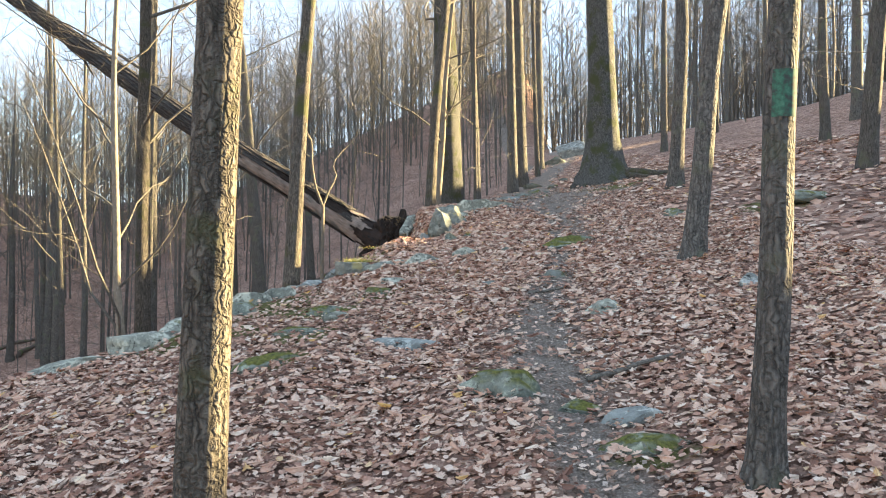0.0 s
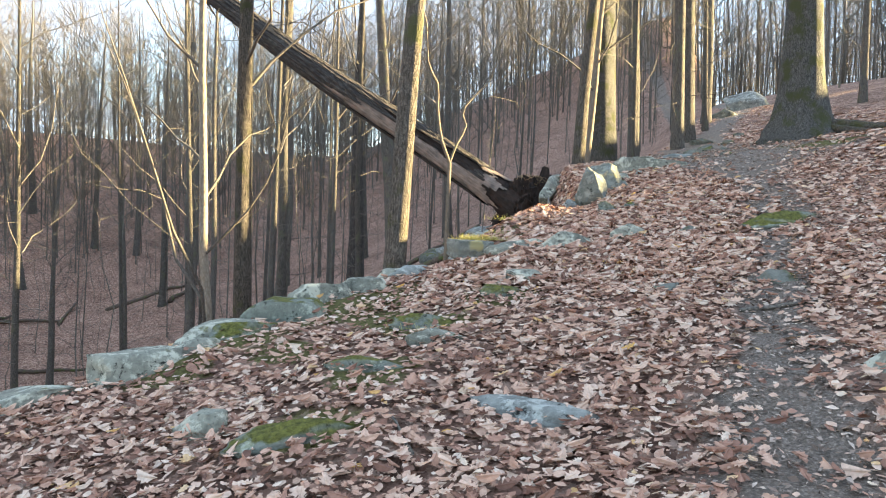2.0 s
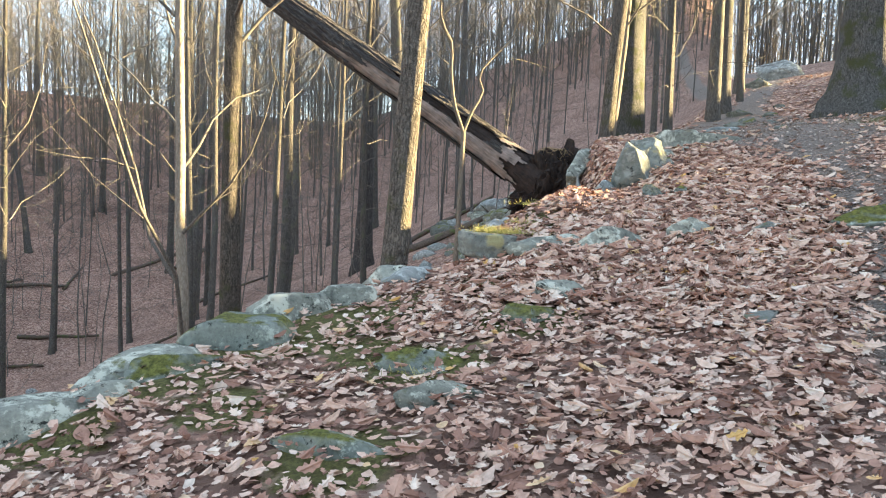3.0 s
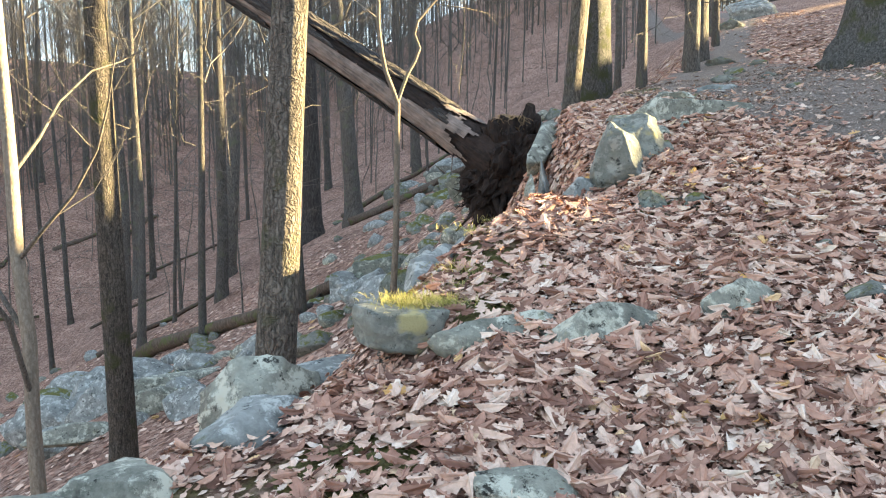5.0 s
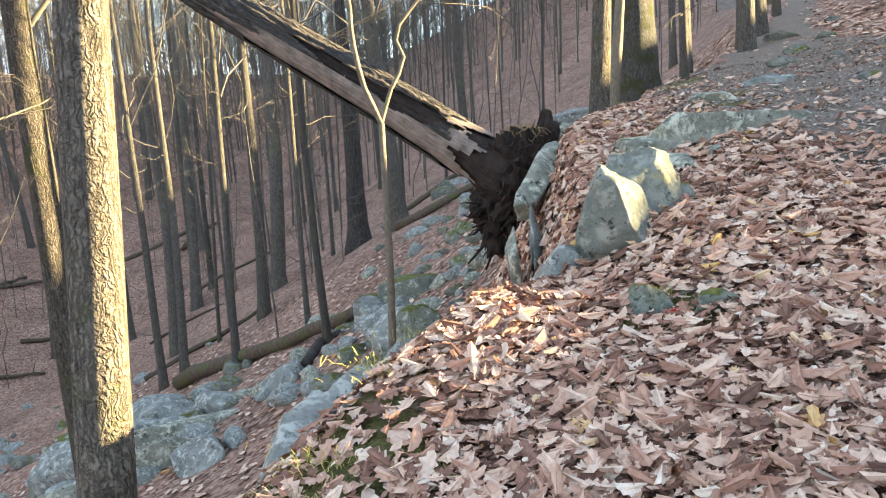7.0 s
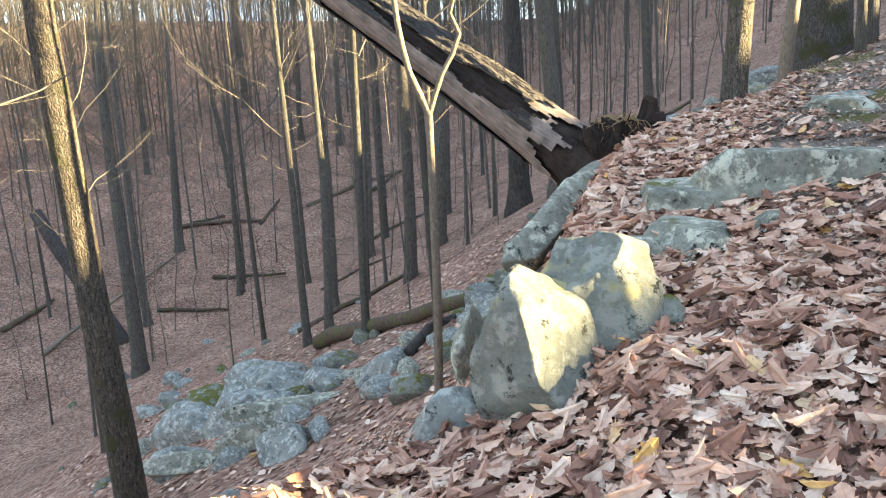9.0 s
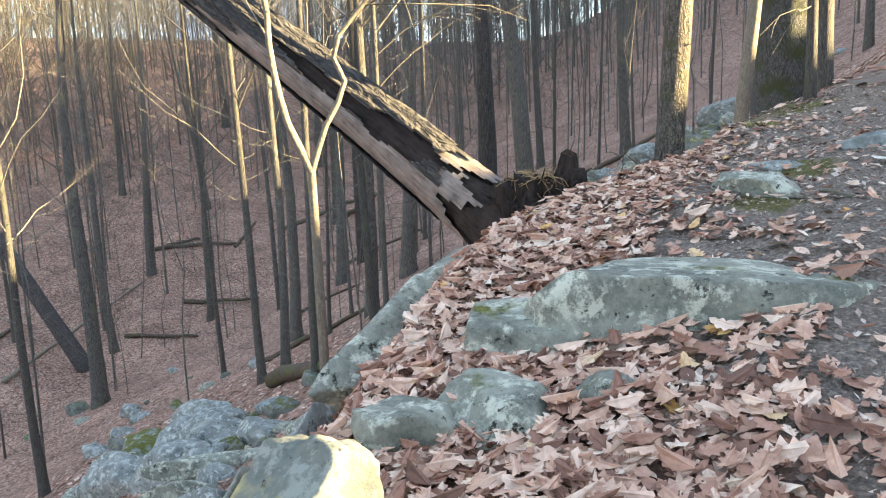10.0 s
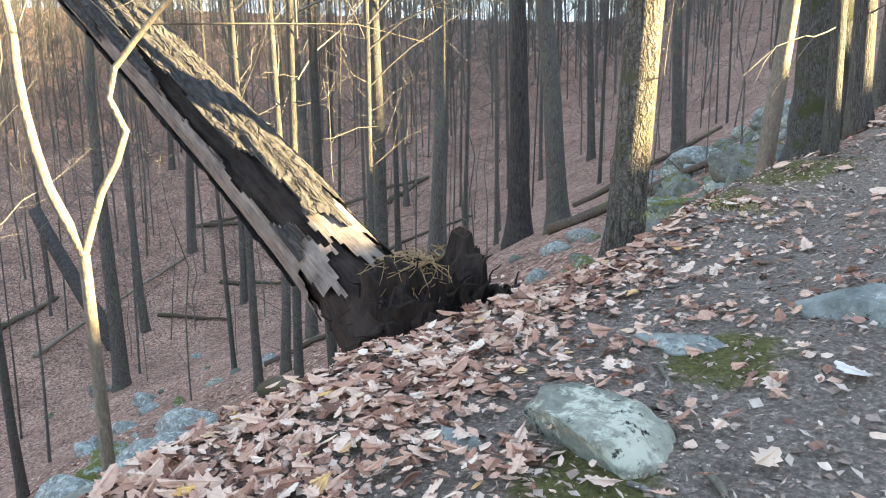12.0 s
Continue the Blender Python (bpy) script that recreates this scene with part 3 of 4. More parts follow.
rock(-8.2, 23.1, (1.5, .22, .25), 38, .1, STONE, 172, name="boulder", label="long narrow slab at the foot of the slope", group=VAL, flat=.6, cuts=5, rough=.10)
rock(-6.7, 23.9, (.7, .5, .55), 10, .05, STONE_BLUE, 173, name="boulder", label="knobbly pale boulder beside the long log", group=VAL, cuts=8, rough=.18)
rock(-5.2, 25.4, (.9, .4, .5), 60, .05, STONE_BLUE, 174, tilt=(0, 14), name="boulder", label="pale tilted slab under the end of the log", group=VAL, cuts=6, rough=.10)

# loose rubble under the roots, beside the log and along the foot of the far slope
RUBBLE = []
for k, m in enumerate((STONE_BLUE, STONE, STONE_DARK, STONE_MOSS, STONE_BLUE, STONE_DARK)):
    bm = rock_geo(300 + k, (1, .72, .55), 9, .12, 2)
    me = bpy.data.meshes.new("rubble_stone")
    bm.to_mesh(me)
    bm.free()
    me.polygons.foreach_set("use_smooth", [True] * len(me.polygons))
    me.materials.append(m)
    RUBBLE.append(me)
rr_ = random.Random(8)
for cx, cy, sx, sy, count, s0, s1 in ((-5.0, 27.5, 1.3, 3.6, 46, .14, .5), (-7.6, 23.8, 2.2, 1.2, 34, .12, .5), (-12.5, 26.5, 2.0, 1.8, 26, .15, .6), (-5.0, 38.0, 1.6, 5.0, 40, .2, .6), (-4.0, 47.0, 2.4, 4.0, 34, .25, .8), (-2.4, 20.5, .8, 1.6, 16, .1, .3), (-22, 36, 5, 4, 16, .15, .5)):
    for _ in range(count):
        x, y, sz = rr_.gauss(cx, sx), rr_.gauss(cy, sy), rr_.uniform(s0, s1)
        ob = new("rubble_stone", RUBBLE[rr_.randrange(6)])
        ob.matrix_basis = pose(x, y, float(height(x, y)) + sz * .08, rr_.uniform(-18, 18), rr_.uniform(-18, 18), rr_.uniform(0, 360)) @ Matrix.Scale(sz, 4)
        tagged(ob, "broken grey stone of the rubble below the rim", "rock", "rubble below the rim")

# ---- trees ----
def wander(rng, p, d, length, k, bend, up=0.0):
    """A gently crooked line of k points from p along d."""
    pts, d = [np.array(p, float)], np.array(d, float)
    for _ in range(k - 1):
        d = d + bend * rng.normal(size=3) + np.array((0, 0, up))
        d /= np.linalg.norm(d)
        pts.append(pts[-1] + d * length / (k - 1))
    return np.array(pts)


def sprout(rng, crown, pts, radii, level, count, lo, sides, keep=1.0, thick=.010):
    """Limbs from a line of points, each with its own twigs."""
    total = np.linalg.norm(np.diff(pts, axis=0), axis=1).sum()
    for c in range(count):
        f = lo + (1 - lo) * (c + rng.random()) / count
        i = min(int(f * (len(pts) - 1)), len(pts) - 2)
        t = f * (len(pts) - 1) - i
        p, r = pts[i] * (1 - t) + pts[i + 1] * t, radii[i] * (1 - t) + radii[i + 1] * t
        axis_ = pts[i + 1] - pts[i]
        axis_ /= np.linalg.norm(axis_)
        a = rng.random() * 2 * np.pi
        side = np.array((np.cos(a), np.sin(a), rng.uniform(-.1, .35)))
        d = axis_ * rng.uniform(.35, .95) + side
        d /= np.linalg.norm(d)
        ln = total * (1 - f * .6) * rng.uniform(.22, .42)
        if level > 1:
            ln = total * rng.uniform(.3, .6)
        rr = min(r * .42, ln * thick + .003)
        k = 6 if level == 1 else 4
        line = wander(rng, p, d, ln, k, .20 if level == 1 else .28, .05)
        rad = np.linspace(rr, max(.0022, rr * .22), k)
        crown.tube(line, rad, sides if level == 1 else 3, False)
        if level < 3:
            sprout(rng, crown, line, rad, level + 1, max(2, int((5 if level == 1 else 3) * keep)), .25, sides, keep, thick)


def trunk_line(rng, H, lean, bend=.02, k=16):
    h = np.linspace(0, H, k)
    wob = np.cumsum(rng.normal(size=(k, 2)) * bend, axis=0)
    wob -= wob[0]
    wob *= np.minimum(1, h / 3)[:, None]
    return np.stack([h * lean[0] + wob[:, 0], h * lean[1] + wob[:, 1], h], 1), h


def tree_parts(seed, H, r, lean=(0, 0), limbs=16, sides=14, lo=.3, bend=.03, keep=1.0, flare=.5, fine=True):
    """Trunk and crown meshes of a bare tree with its foot at the origin."""
    rng = np.random.default_rng(seed)
    pts, h = trunk_line(rng, H, lean, bend)
    if fine:
        hh = np.concatenate([[-.5, -.2, 0, .08, .2, .4, .7, 1.1, 1.6, 2.2], np.linspace(3, H, 14)])
    else:
        hh = np.concatenate([[-.6, 0, .5], np.linspace(2, H, 7)])
    line = np.stack([np.interp(hh, h, pts[:, 0]), np.interp(hh, h, pts[:, 1]), hh], 1)
    rad = r * (np.maximum(.04, 1 - np.maximum(hh, 0) / H) ** .75) * (1 + flare * np.exp(-np.maximum(hh, 0) / (1.6 * r)))
    t, c = Geo(), Geo()
    t.tube(line, rad, sides, True, .10 if fine else .05, rng)
    even = np.linspace(0, H, 15)
    spine = np.stack([np.interp(even, hh, line[:, i]) for i in range(3)], 1)
    sprout(rng, c, spine, np.interp(even, hh, rad), 1, limbs, lo, 5 if fine else 4, keep, .0075 if fine else .0045)
    if not fine:                             # fine side twigs low on the stem
        for q in np.linspace(.06, .5, 14):
            a_ = rng.random() * 6.283
            p0 = np.array([np.interp(q * H, hh, line[:, i]) for i in range(3)])
            tw = wander(rng, p0, (math.cos(a_), math.sin(a_), rng.uniform(-.05, .5)), rng.uniform(1.2, 3.2), 6, .22, .03)
            c.tube(tw, np.linspace(.012, .004, 6), 3, False)
            for j in (2, 3, 4):
                c.tube(wander(rng, tw[j], tw[j] - tw[j - 1] + rng.normal(size=3) * .35, rng.uniform(.4, 1.1), 3, .2, .03), np.linspace(.006, .003, 3), 3, False)
    return t, c


def plant(x, y, H, r, lean=(0, 0), seed=1, mat=None, label="", name="tree", group="", limbs=14, lo=.3, bend=.03, keep=1.0, flare=.5, z=None, sides=16):
    e = thing(name, (x, y, float(height(x, y)) if z is None else z), label or "bare grey-barked forest tree rising from leaf litter", "tree", group)
    t, c = tree_parts(seed, H, r, lean, limbs, sides, lo, bend, keep, flare)
    part("trunk", t, mat or BARK, e)
    part("crown", c, TWIG, e, "bare leafless branches")
    return e


plant(-.84, 2.82, 15, .088, (.035, -.01), 201, BARK_OAK, "slim oak with sunlit flaky bark beside the trail", lo=.42, bend=.012)
blazed = plant(1.5, 3.8, 14, .078, (.05, -.01), 202, BARK, "slim grey tree with a faded green paint blaze", lo=.4, bend=.02)
BLAZE, n, l, b = material("faded_green_paint", 0.75)
_, o = stretched(n, l, (1, 1, .4))
l.new(ramp_node(n, l, noise_node(n, l, o, 34, 6), ((.38, (.05, .055, .05)), (.55, (.045, .13, .085)), (.75, (.10, .22, .15)))), b.inputs["Base Color"])
bl_pts, bl_h = trunk_line(np.random.default_rng(202), 14, (.05, -.01), .02)
hb, ab = np.meshgrid(np.linspace(1.68, 1.90, 8), np.radians(np.linspace(-140, -50, 9)), indexing="ij")
rb = .078 * (1 - hb / 14) ** .75 * 1.09
gb = Geo()
kb = np.arange(7)[:, None] * 9 + np.arange(8)[None]
gb.add(np.stack([np.interp(hb, bl_h, bl_pts[:, 0]) + rb * np.cos(ab), np.interp(hb, bl_h, bl_pts[:, 1]) + rb * np.sin(ab), hb], -1).reshape(-1, 3),
       [np.stack([kb, kb + 1, kb + 10, kb + 9], -1).reshape(-1, 4)])
part("paint_blaze", gb, BLAZE, blazed, "faded green paint mark")
plant(2.8, 9.2, 16, .12, (.09, -.03), 203, BARK, "slim grey tree leaning up the slope", lo=.4)
plant(4.25, 15.0, 15, .13, (.024, -.007), 204, BARK, "slim grey tree on the leafy slope", lo=.35)
plant(3.95, 20.0, 21, .37, (-.05, -.004), 205, BARK_MOSSY, "large oak with a flared mossy foot and long root", lo=.3, flare=1.2, sides=22, limbs=18)
plant(-6.5, 17.72, 18, .195, (.024, -.07), 206, BARK_OAK, "straight oak below the rim with sunlit bark", lo=.35, bend=.015)
plant(-2.35, 12.39, 17, .132, (.047, .05), 207, BARK_OAK, "mossy oak on the edge of the drop with sunlit bark", lo=.4, bend=.015)
plant(-.395, 21.47, 17, .145, (.067, .013), 208, BARK_OAK, "sunlit slim oak behind the fallen trunk", lo=.35, z=2.0)
plant(.29, 29.0, 22, .50, (-.03, -.005), 209, BARK_MOSSY, "very large oak with dark furrowed mossy bark", lo=.3, flare=.4, sides=22, limbs=20)
plant(-.32, 26.84, 14, .12, (.077, .015), 210, BARK_PALE, "pale smooth young tree leaning beside a large oak", lo=.2)
plant(-5.75, 14.82, 15, .085, (-.033, .022), 211, BARK_PALE, "pale slender tree on the slope below the rim", lo=.15, limbs=18)
plant(-9.1, 41.3, 22, .36, (-.09, -.04), 212, BARK, "tall leaning grey tree in the valley", lo=.35)
plant(-11.65, 43.5, 17, .44, (-.01, 0), 213, DEAD, "thick weathered dead trunk with a long split", lo=.6, limbs=5)

# other trees that stand out, by foot, girth and lean
KEY = ((-31.5, 40, 0.5, 0.0, 0.0),
       (-38.8, 47.5, 0.33, -0.015, -0.02),
       (-18.4, 26.9, 0.17, 0.0, 0.0),
       (-35.7, 52.8, 0.25, 0.03, 0.03),
       (-46.4, 58.6, 0.3, 0.05, 0.05),
       (-60.4, 69.3, 0.36, 0.03, 0.03),
       (-37.7, 71.4, 0.4, 0.0, 0.0),
       (-35.5, 72, 0.32, 0, 0),
       (-16.5, 45.2, 0.46, -0.05, -0.03),
       (-8.9, 55.4, 0.34, -0.1, -0.03),
       (-18, 68.2, 0.34, -0.03, -0.01),
       (-52.6, 83.8, 0.4, -0.01, -0.01),
       (-47.4, 83.4, 0.4, 0.01, 0.01),
       (-63.6, 88.5, 0.55, 0.01, 0.01),
       (-18.8, 39.5, 0.3, -0.085, -0.066),
       (-46.5, 58.4, 0.33, 0.06, 0.06),
       (-27.5, 56.6, 0.33, 0.02, 0.01),
       (-10.6, 29.3, 0.145, 0, 0),
       (-27, 55.6, 0.45, 0.026, 0.015),
       (-12.8, 35.8, 0.28, 0.02, 0.01),
       (-14.8, 33.5, 0.19, -0.02, -0.01),
       (-8.4, 29.3, 0.1, 0.0, 0.0),
       (-27.9, 59.3, 0.27, 0.02, 0.01),
       (-15, 32.5, 0.17, -0.05, -0.04),
       (0.9, 22.6, 0.07, -0.03, 0),
       (-35.9, 53.3, 0.2, 0, 0),
       (-51.4, 70.8, 0.36, -0.2, -0.18),
       (-30.3, 53.3, 0.22, -0.04, -0.03),
       (2.2, 25.8, 0.2, -0.07, 0.01),
       (1.0, 23.8, 0.12, -0.05, 0),
       (3.6, 31.2, 0.12, -0.06, 0.01),
       (7, 13.5, 0.18, 0.12, -0.07),
       (10.7, 22.9, 0.17, 0.06, -0.03),
       (15.6, 30.9, 0.26, 0, 0),
       (2.7, 28.1, 0.26, -0.11, 0.01),
       (4.2, 35.7, 0.22, 0.03, 0),
       (8.8, 32.6, 0.16, 0.01, 0),
       (10.3, 32.4, 0.2, 0.03, -0.01),
       (-6.3, 25.3, 0.11, 0, 0))

templates = []
for k in range(6):
    rng = np.random.default_rng(500 + k)
    t, c = tree_parts(520 + k, 20, .25, (rng.uniform(-.02, .02), rng.uniform(-.02, .02)), 16, 9, .34, .06, 1.0, .3, False)
    templates.append((t.mesh("trunk", BARK), c.mesh("crown", TWIG)))


def woodland_tree(x, y, r, lean, k, H=None):
    H = H or min(24, 11 + 34 * r)
    e = thing("tree", Matrix.Translation((x, y, float(height(x, y)))) @ Matrix(((1, 0, lean[0], 0), (0, 1, lean[1], 0), (0, 0, 1, 0), (0, 0, 0, 1))).to_3x3().to_4x4()
              @ pose(0, 0, 0, 0, 0, k * 67 % 360), "tall bare woodland tree with grey bark", "tree", "trees of the wood")
    t, c = templates[k % 6]
    s = Matrix.Diagonal((r / .25, r / .25, H / 20, 1))
    for nm, me in (("trunk", t), ("crown", c)):
        ob = part(nm, me, None, e)
        ob.matrix_basis = s if nm == "trunk" else Matrix.Diagonal((H / 22, H / 22, H / 20, 1))
    return e


for k, (x, y, r, lx, ly) in enumerate(KEY):
    woodland_tree(x, y, r * .8, (lx, ly), k, min(26, 14 + 32 * r))

rng = np.random.default_rng(77)
spots = [(x, y) for x, y, *_ in KEY]
path_x = lambda y: float(smooth_knots(y, (-5, 0, 9, 15, 18, 24, 32, 45, 80), (0, 0, .3, 1.5, 1.6, 2.2, 4.2, 7, 14)))
placed = 0
while placed < 84:
    a, d = radians(rng.uniform(-24, 64)), 20 + 62 * math.sqrt(rng.random())
    x, y = -d * math.sin(a), d * math.cos(a)
    out = float(smooth_knots(y, RIM_Y, RIM_X)) - x
    if -3.5 < out < 3 or abs(x - path_x(y)) < 3 or min((x - p) ** 2 + (y - q) ** 2 for p, q in spots) < 3.2:
        continue
    if out < 0 and rng.random() < .35:
        continue
    spots.append((x, y))
    woodland_tree(x, y, rng.choice((.04, .05, .06, .075, .10, .15)), (rng.normal() * .03, rng.normal() * .03), placed + 3, rng.uniform(14, 25))
    placed += 1

# the woods beyond, as one mass of trunks and branches
woods = Geo()


def thin_tree(r2, H, r, limbs, twigs):
    """A light bare tree for the distance."""
    t = Geo()
    pts, _ = trunk_line(r2, H, (r2.normal() * .03, r2.normal() * .03), .16, 7)
    rad = r * np.linspace(1, .12, 7)
    t.tube(pts, rad, 5, False)
    for c in range(limbs):
        f = (.12 + .86 * (c + r2.random()) / limbs) * 6
        i = min(int(f), 5)
        p0 = pts[i] + (pts[i + 1] - pts[i]) * (f - i)
        a_ = r2.random() * 6.283
        d_ = np.array((math.cos(a_), math.sin(a_), r2.uniform(.5, 1.5)))
        q = wander(r2, p0, d_ / np.linalg.norm(d_), H * r2.uniform(.10, .25) * (1.15 - f / 8), 4, .3, .04)
        t.tube(q, np.linspace(r * .3, r * .05, 4) * (1 - f / 12), 3, False)
        for _ in range(twigs):
            k_ = r2.integers(1, 4)
            e_ = q[k_] + r2.normal(size=3) * H * .05 + np.array((0, 0, H * .02))
            t.tube(np.stack([q[k_], e_]), np.array((r * .19, r * .06)), 3, False)
    return np.concatenate(t.v), t.f


simple = [thin_tree(np.random.default_rng(700 + k), 24, .080, 26, 8) for k in range(8)]
poles = [thin_tree(np.random.default_rng(800 + k), 9, .035, 7, 4) for k in range(5)]
count = 0
while count < 560:
    pole = count % 4 == 3
    a = radians(rng.uniform(-30, 75))
    d = (22 + 70 * math.sqrt(rng.random())) if pole else (46 + 120 * rng.random() ** .7)
    x, y = -d * math.sin(a), d * math.cos(a)
    if not pole and count % 3 == 0:          # the wood goes on over the hill; unseen trees added to shade the far valley
        x, y = rng.uniform(9, 95), rng.uniform(26, 150)
        # keeps a gap open for the sun to reach the trail
        if y < 46 and x > .5 * y or x > 38 and y < 26 + .36 * x:
            continue
    out = float(smooth_knots(y, RIM_Y, RIM_X)) - x
    if abs(x - path_x(y)) < 3 or -4 < out < 3:
        continue
    v, f = poles[count % 5] if pole else simple[count % 8]
    ang, s_, w = rng.random() * 6.28, rng.uniform(.75, 1.15), rng.uniform(.55, 1.25)
    ca, sa = math.cos(ang), math.sin(ang)
    q = np.stack([(v[:, 0] * ca - v[:, 1] * sa) * w + x, (v[:, 0] * sa + v[:, 1] * ca) * w + y, v[:, 2] * s_ + float(height(x, y)) - .3], 1)
    woods.add(q, f)
    count += 1
belt = []
for k in range(6):
    r2 = np.random.default_rng(900 + k)
    t = Geo()
    pts, _ = trunk_line(r2, 22, (r2.normal() * .02, r2.normal() * .02), .25, 4)
    t.tube(pts, np.array((.11, .09, .06, .015)), 3, False)
    for c in range(24):
        p0 = pts[0] + (pts[-1] - pts[0]) * r2.uniform(.12, .98)
        a_ = r2.random() * 6.283
        e_ = p0 + np.array((math.cos(a_), math.sin(a_), r2.uniform(.5, 1.6))) * r2.uniform(1.2, 3.5)
        t.tube(np.stack([p0, e_]), np.array((.05, .02)), 3, False)
    belt.append((np.concatenate(t.v), t.f))
for k in range(2100):
    a, d = radians(rng.uniform(-34, 78)), 95 + 130 * rng.random()
    x, y = -d * math.sin(a), d * math.cos(a)
    v, f = belt[k % 6]
    w = rng.uniform(.6, 1.3)
    woods.add(v * np.array((w, w, rng.uniform(.8, 1.15))) + np.array((x, y, float(height(x, y)) - .3)), f)
tagged(new("far_woods", woods.mesh("far_woods", BARK_FAR)), "dense bare grey-brown woods filling the distance", "woods", kind="stuff")

# ---- fallen oak with its torn-up roots ----
def sector(g, line, rad, sides, keep, ridged=None, rng=None):
    """Part of a tube's skin: the faces for which keep(along, angle) holds."""
    k = len(line)
    tan = line[-1] - line[0]
    tan = tan / np.linalg.norm(tan)
    u = np.cross(tan, (0, 1, 0))
    u /= np.linalg.norm(u)
    if u[2] < 0:
        u = -u
    w = np.cross(tan, u)
    a = np.arange(sides) * 2 * np.pi / sides
    rr = np.repeat(rad[:, None], sides, 1)
    if ridged is not None:
        rr = rr + ridged
    ring = line[:, None] + rr[..., None] * (np.cos(a)[None, :, None] * u + np.sin(a)[None, :, None] * w)
    q = [(i * sides + j, i * sides + (j + 1) % sides, (i + 1) * sides + (j + 1) % sides, (i + 1) * sides + j)
         for i in range(k - 1) for j in range(sides) if keep(i, (a[j] + np.pi) % (2 * np.pi) - np.pi)]
    turn_ = np.stack([u, w, tan], 1)
    g.add(ring.reshape(-1, 3) @ turn_, [np.array(q)])
    return Matrix(turn_.tolist()).to_4x4()


rng = np.random.default_rng(31)
fallen = thing("fallen_oak", (-1.5, 19.98, 1.75), "uprooted oak leaning over the valley, bark peeling, base rotten", "fallen tree")
foot = np.array((-1.5, 19.98, 1.75))
axis_d = np.array((-1, .241, .609)) / np.linalg.norm((1, .241, .609))
L, NL, NS = 17.0, 300, 84
s = np.linspace(-.2, L, NL)
line = s[:, None] * axis_d[None] + np.stack([.03 * np.sin(s * .7), .05 * np.sin(s * .5 + 1), .03 * np.maximum(0, s - 5) ** 1.3], 1)
rad = .33 - .012 * s + .16 * np.exp(-np.maximum(s, 0) / .55)
ph = np.arange(NS) * 2 * np.pi / NS
ridge = .036 * np.abs(np.sin(ph * 8 + .5 * np.sin(s[:, None] * 2.1) + .35 * np.sin(s[:, None] * 5.3))) + .004 * rng.normal(size=(NL, NS))
ridge = ridge * np.minimum(1, np.maximum(.15, (s[:, None] - .3) / 1.2))
# angle 0 is the upper side; the side towards the path, about -1.4, has the hollow


def hollow(i, a):
    c = -1.15 + .12 * math.sin(s[i] * 1.9)
    half = .36 + .12 * math.sin(s[i] * 4.3 + 1) + .05 * math.sin(s[i] * 11)
    if s[i] > 2.2:
        half *= max(0, 1 - (s[i] - 2.2) / 1.9)
    return .95 + .2 * math.sin(a * 9) < s[i] < 4.2 and abs(a - c) < half


def bare(i, a):
    wob = .25 * math.sin(a * 5) + .15 * math.sin(a * 11)
    top = -.95 < a < .9 and s[i] < 1.1 + wob
    low = -2.6 < a < -1.5 and s[i] < 4.6 + wob * 2
    return -.2 < s[i] and (top or low) and not hollow(i, a)


bark_g, dark_g, bare_g = Geo(), Geo(), Geo()
lie = sector(bark_g, line, rad, NS, lambda i, a: not hollow(i, a) and not bare(i, a) and s[i] > .75 + .15 * math.sin(a * 4), ridge)
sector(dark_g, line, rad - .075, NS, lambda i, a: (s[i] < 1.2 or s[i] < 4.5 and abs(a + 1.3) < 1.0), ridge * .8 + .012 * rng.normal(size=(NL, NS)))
sector(bare_g, line, rad - .02, NS, lambda i, a: .55 + .2 * math.sin(a * 6) + .1 * math.sin(a * 17) < s[i] < 5.6 and -2.8 < a < 1.1 and not hollow(i, a), ridge * .35)
part("trunk", bark_g, DEAD, fallen, "grey furrowed bark").matrix_basis = lie
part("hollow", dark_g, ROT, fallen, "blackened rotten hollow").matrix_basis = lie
part("bare_wood", bare_g, PALEWOOD, fallen, "pale bare wood where bark fell off").matrix_basis = lie
bm = bmesh.new()
bmesh.ops.create_icosphere(bm, subdivisions=5, radius=1)
off = Vector((7, 3, 1))
for v in bm.verts:
    p = v.co
    k = 1 + .30 * noise.noise(p * 2.1 + off) + .18 * noise.noise(p * 5 + off) + .14 * noise.noise(p * 11 + off) + .11 * noise.noise(p * 23 + off)
    v.co = Vector((p.x * .60 * k + .18 + .20 * p.z, p.y * .55 * k + .08, p.z * .82 * k - .2)) + p * (.05 * noise.noise(p * 41 + off))
me = bpy.data.meshes.new("root_ball")
bm.to_mesh(me)
bm.free()
me.materials.append(ROOTS)
part("root_ball", me, None, fallen, "dark torn root ball with soil")
rg, sg = Geo(), Geo()
for k in range(260):
    a, b_ = rng.random() * 6.28, rng.uniform(-1, 1)
    d = np.array((math.cos(a) * math.cos(b_), math.sin(a) * math.cos(b_), math.sin(b_)))
    p = np.array((.18 + .20 * d[2], .08, -.2)) + d * np.array((.56, .5, .76))
    ln = rng.uniform(.12, .36)
    r0 = rng.choice((.006, .01, .016, .03, .045))
    rg.tube(wander(rng, p, d + rng.normal(size=3) * .5, ln, 6, .35, -.06), np.linspace(r0, .003, 6), 5, False)
for k in range(11):
    p = np.array((rng.uniform(-.2, .5), rng.uniform(-.35, .1), -.5))
    rg.tube(wander(rng, p, (rng.normal() * .2, rng.normal() * .2, -1), rng.uniform(.6, 1.1), 7, .15), np.linspace(rng.uniform(.03, .07), .012, 7), 7, False, .2, rng)
